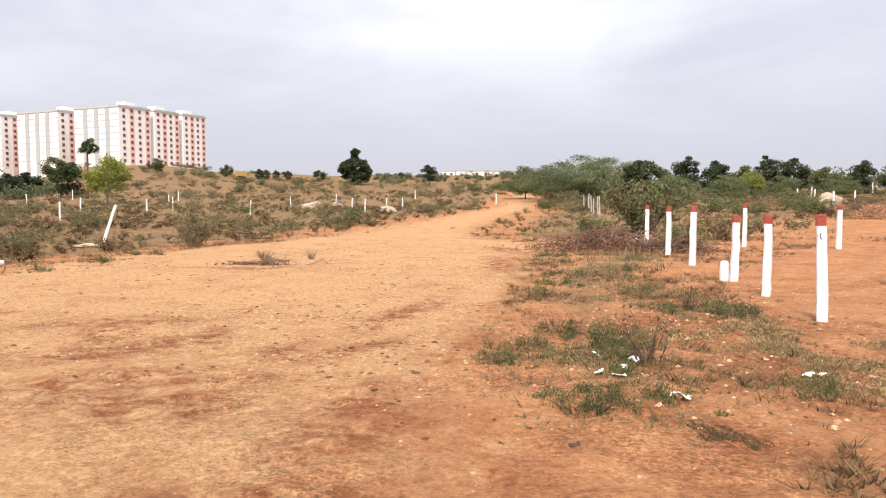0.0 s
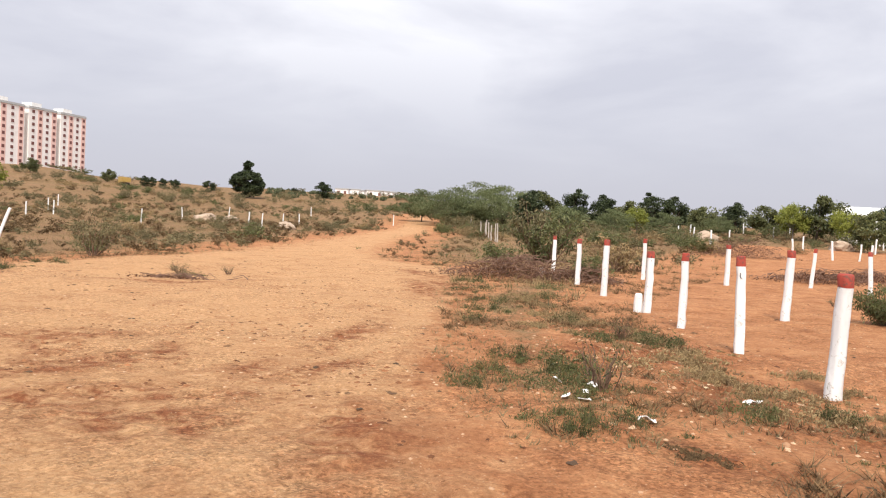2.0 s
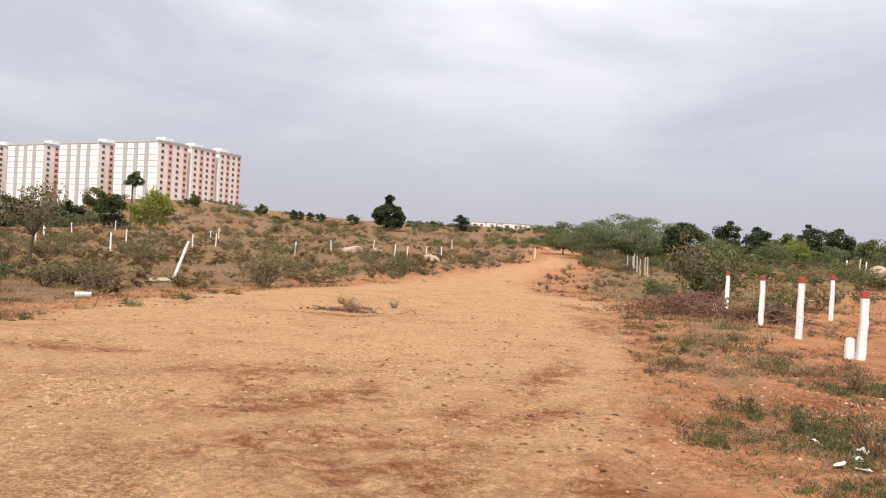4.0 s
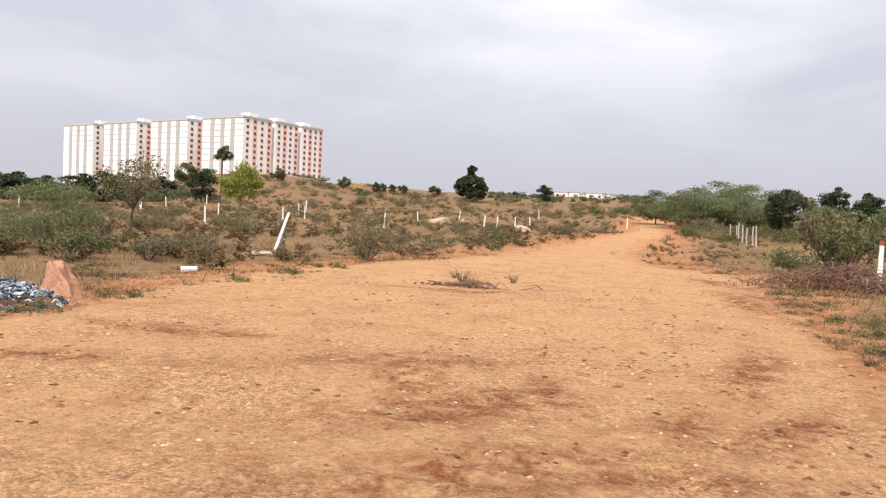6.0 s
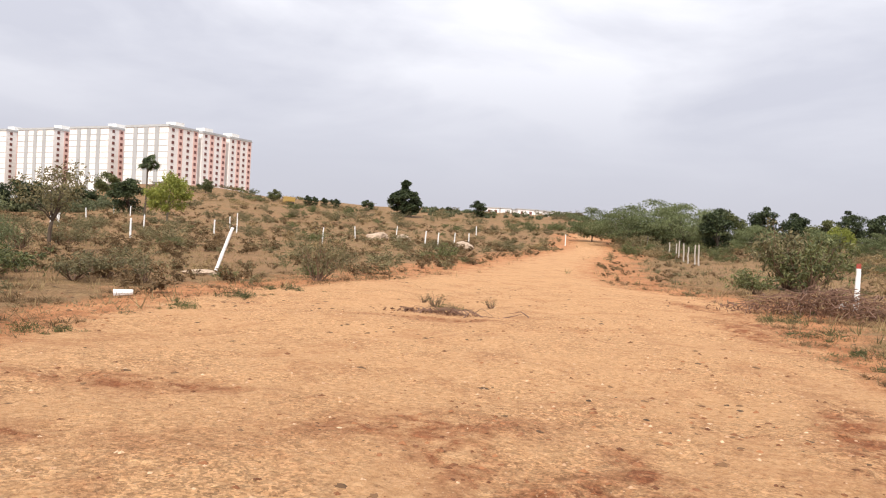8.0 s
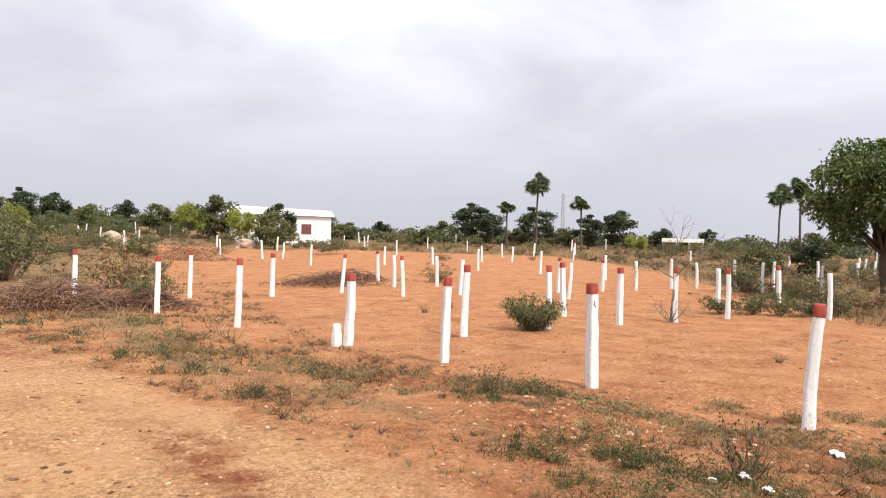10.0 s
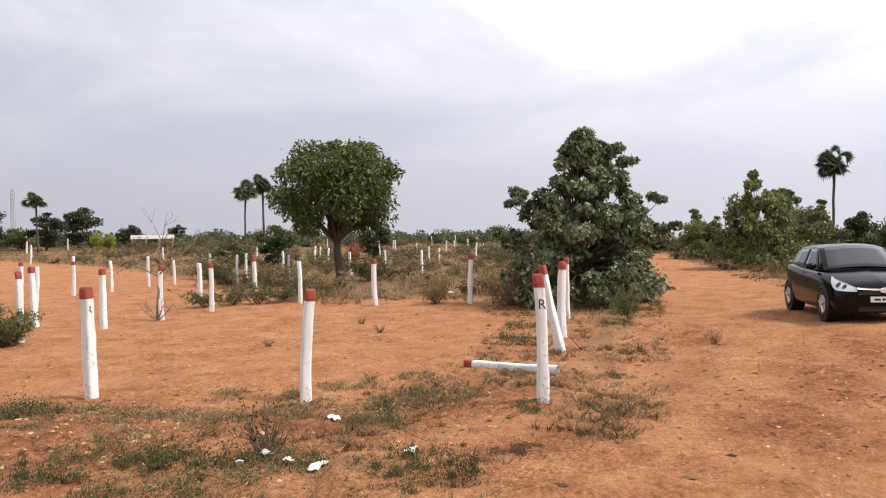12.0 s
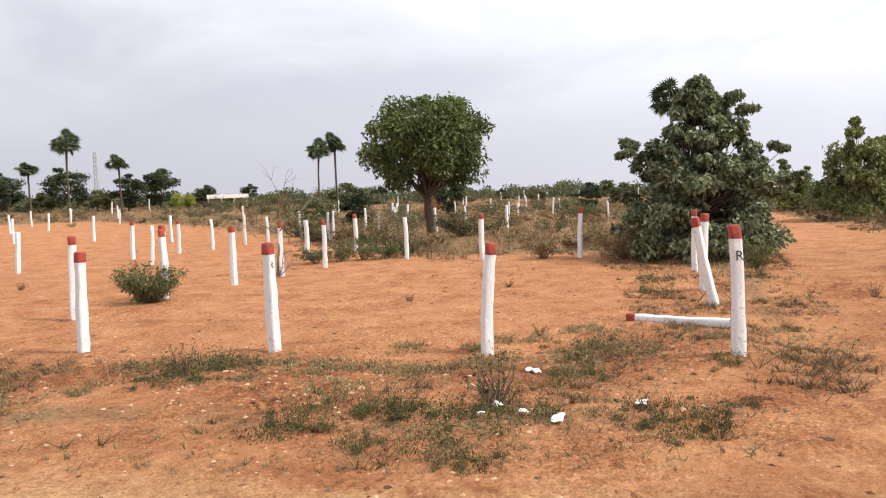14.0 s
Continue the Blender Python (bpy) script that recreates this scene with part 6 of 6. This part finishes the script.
def scatter_stuff():
    """Dry grass, green blades, pebbles and crumbs: one object each."""
    rng = np.random.default_rng(33)

    def spots(n, rmax, power, az0=-75, az1=118):
        r = 3 + (rmax - 3) * rng.random(n) ** power
        a = np.radians(rng.uniform(az0, az1, n))
        return r * np.sin(a), r * np.cos(a), r

    def blades(x, y, h, lean, per, width):
        n = len(x)
        x, y, h = np.repeat(x, per), np.repeat(y, per), np.repeat(h, per) * rng.uniform(0.5, 1.1, n * per)
        x, y = x + rng.normal(size=n * per) * h * 0.25, y + rng.normal(size=n * per) * h * 0.25
        z = rise(x, y) + relief(x, y) - 0.01
        a = rng.uniform(0, TAU, n * per)
        wx, wy = np.cos(a) * h * width, np.sin(a) * h * width
        lx, ly = rng.normal(size=n * per) * h * lean, rng.normal(size=n * per) * h * lean
        v = np.stack([np.stack([x - wx, y - wy, z], 1), np.stack([x + wx, y + wy, z], 1), np.stack([x + lx, y + ly, z + h], 1)], 1).reshape(-1, 3)
        return v, np.arange(n * per * 3).reshape(-1, 3)

    x, y, r = spots(26000, 110, 1.0)
    keep = rng.random(len(x)) < np.clip(scrub_at(x, y) * (0.35 + 0.9 * vnoise(x * 0.25, y * 0.25, 2)), 0, 1)
    keep &= r > 11
    x, y, r = x[keep], y[keep], r[keep]
    v, f = blades(x, y, 0.14 + 0.20 * vnoise(x * 0.4, y * 0.4, 8), 0.5, 7, 0.05)
    part("dry_grass", Mesh().arrays(v, f), M_STRAW, None, "dry straw-coloured grass over the field")["kind"] = "stuff"
    x, y, r = spots(9000, 90, 1.0)
    keep = rng.random(len(x)) < np.clip(scrub_at(x, y) * (1.6 * vnoise(x * 0.2, y * 0.2, 4) - 0.5), 0, 1)
    keep &= r > 11
    v, f = blades(x[keep], y[keep], 0.16 + 0.16 * rng.random(keep.sum()), 0.6, 7, 0.06)
    part("green_grass", Mesh().arrays(v, f), M_WEED, None, "sparse green grass and weeds over the field")["kind"] = "stuff"
    # tall brown grass beyond the bare plot and along the side road
    x, y, r = spots(30000, 115, 1.0, 20, 114)
    keep = (r > 21) & (inside(x, y, TRACK) < -0.8) & (rng.random(len(x)) < np.clip(scrub_at(x, y) * (0.3 + 1.0 * vnoise(x * 0.15, y * 0.15, 42)), 0, 1))
    x, y = x[keep], y[keep]
    v, f = blades(x, y, 0.14 + 0.34 * vnoise(x * 0.3, y * 0.3, 18), 0.4, 8, 0.035)
    part("tall_grass", Mesh().arrays(v, f), M_BROWNGRASS, None, "tall brown grass beyond the plot")["kind"] = "stuff"
    # verge grass between the track and the posts
    x, y, r = spots(60000, 32, 0.8, -75, 95)
    t = inside(x, y, TRACK)
    keep = (t < 0.3) & (t > -3.2) & (rng.random(len(x)) < np.clip(1.7 * vnoise(x * 0.9, y * 0.9, 14) - 0.55, 0, 1))
    v, f = blades(x[keep], y[keep], 0.03 + 0.05 * rng.random(keep.sum()), 0.9, 6, 0.10)
    part("verge_grass", Mesh().arrays(v, f), M_OLIVE, None, "short sparse grass on the verge")["kind"] = "stuff"
    # pebbles
    n = 26000
    x, y, r = spots(n, 18, 0.8)
    t = inside(x, y, TRACK)
    keep = rng.random(n) < np.where((t < 0.4) & (t > -3.0), 0.9, 0.75) * np.clip(1.9 * vnoise(x * 0.5, y * 0.5, 31) - 0.25, 0.1, 1)
    x, y = x[keep], y[keep]
    n = len(x)
    s = 0.005 + 0.020 * rng.random(n) ** 4
    octa = np.array([[1, 0, 0], [0, 1, 0], [-1, 0, 0], [0, -1, 0], [0, 0, 0.7], [0.7, 0.7, 0.25], [-0.7, 0.7, 0.3], [-0.7, -0.7, 0.2], [0.7, -0.7, 0.25]])
    v = octa[None] * s[:, None, None] * rng.uniform(0.6, 1.4, (n, 9, 3))
    v[:, :, 0] += x[:, None]
    v[:, :, 1] += y[:, None]
    v[:, :, 2] += (rise(x, y) + relief(x, y) - 0.004)[:, None]
    tri = np.array([[0, 5, 4], [5, 1, 4], [1, 6, 4], [6, 2, 4], [2, 7, 4], [7, 3, 4], [3, 8, 4], [8, 0, 4]])
    f = (tri[None] + (np.arange(n) * 9)[:, None, None]).reshape(-1, 3)
    part("pebbles", Mesh().arrays(v.reshape(-1, 3), f), M_PEBBLE, None, "small pale and reddish stones on the soil")["kind"] = "stuff"
    # broken rubble along the verge
    n = 420
    q = rng.random(n)
    x = np.interp(q, [0, 0.35, 0.7, 1], [3.2, 3.3, 4.2, 7.5]) + rng.normal(size=n) * 0.7
    y = np.interp(q, [0, 0.35, 0.7, 1], [11.0, 7.6, 5.2, 4.4]) + rng.normal(size=n) * 0.7
    s = 0.010 + 0.030 * rng.random(n) ** 2.5
    v = octa[None] * s[:, None, None] * rng.uniform(0.5, 1.5, (n, 9, 3))
    v[:, :, 0] += x[:, None]
    v[:, :, 1] += y[:, None]
    v[:, :, 2] += (rise(x, y) + relief(x, y) - 0.006)[:, None]
    f = (tri[None] + (np.arange(n) * 9)[:, None, None]).reshape(-1, 3)
    part("rubble", Mesh().arrays(v.reshape(-1, 3), f), M_PEBBLE, None, "broken pale rubble strewn along the verge")["kind"] = "stuff"
    def lumps(name, x, y, size, flat, mat, label):
        n = len(x)
        v = octa[None] * size[:, None, None] * rng.uniform(0.55, 1.45, (n, 9, 3)) * np.array([1, 1, flat])
        a = rng.uniform(0, TAU, n)[:, None]
        v[:, :, 0], v[:, :, 1] = v[:, :, 0] * np.cos(a) * 1.35 - v[:, :, 1] * np.sin(a), v[:, :, 0] * np.sin(a) * 1.35 + v[:, :, 1] * np.cos(a)
        v += np.stack([x, y, rise(x, y) + relief(x, y) - 0.004], 1)[:, None, :]
        f = (tri[None] + (np.arange(n) * 9)[:, None, None]).reshape(-1, 3)
        part(name, Mesh().arrays(v.reshape(-1, 3), f), mat, None, label)["kind"] = "stuff"

    # clods of broken earth, thickest where the crust is churned up
    x, y, r = spots(90000, 26, 0.75)
    keep = rng.random(len(x)) < np.clip(0.55 * churn_at(x, y) + 0.30 * np.clip(2.2 * vnoise(x * 0.45, y * 0.45, 61) - 1.1, 0, 1) + 0.015, 0, 1) * np.clip(1.2 - scrub_at(x, y), 0, 1)
    lumps("earth_clods", x[keep], y[keep], 0.007 + 0.026 * rng.random(keep.sum()) ** 3, 0.9, M_CLOD, "small red clods of broken earth")
    # crumbs of dark dung, leaf and straw on the bare ground, in loose groups
    x, y, r = spots(34000, 36, 0.8)
    keep = rng.random(len(x)) < np.clip(2.6 * vnoise(x * 0.7, y * 0.7, 24) - 1.35, 0.04, 1) * 0.5
    lumps("litter", x[keep], y[keep], 0.010 + 0.040 * rng.random(keep.sum()) ** 3, 0.6, M_LITTER, "dark crumbs of dung and dead leaf on the soil")
    # trodden straw along the verge and round the posts
    x, y, r = spots(70000, 34, 0.75, -60, 100)
    t = np.maximum(inside(x, y, TRACK), np.minimum(inside(x, y, PLOT), 9.0) - 1.2)
    keep = (t < 0.15) & (t > -4.0) & (rng.random(len(x)) < np.clip(2.1 * vnoise(x * 0.8, y * 0.8, 71) - 0.7, 0, 1))
    v, f = blades(x[keep], y[keep], 0.05 + 0.09 * rng.random(keep.sum()), 1.5, 6, 0.05)
    xs, ys = x[keep], y[keep]
    part("trodden_straw", Mesh().arrays(v, f), M_BROWNGRASS, None, "trodden brown straw on the verge")["kind"] = "stuff"
    pick = vnoise(xs * 2.2, ys * 2.2, 77) > 0.52
    v, f = blades(xs[pick], ys[pick], 0.05 + 0.07 * rng.random(pick.sum()), 0.9, 9, 0.09)
    part("dead_stubble", Mesh().arrays(v, f), M_STUBBLE, None, "dark dead stubble in patches along the verge")["kind"] = "stuff"


M_PEBBLE = leafy("pebble", (0.28, 0.14, 0.07), (0.60, 0.42, 0.27), 0.9, 0.0)
M_CLOD = leafy("earth_clod", (0.085, 0.032, 0.014), (0.30, 0.13, 0.058), 0.95, 0.0)
M_LITTER = leafy("dead_litter", (0.045, 0.026, 0.014), (0.18, 0.095, 0.045), 0.9, 0.0)
scatter_stuff()
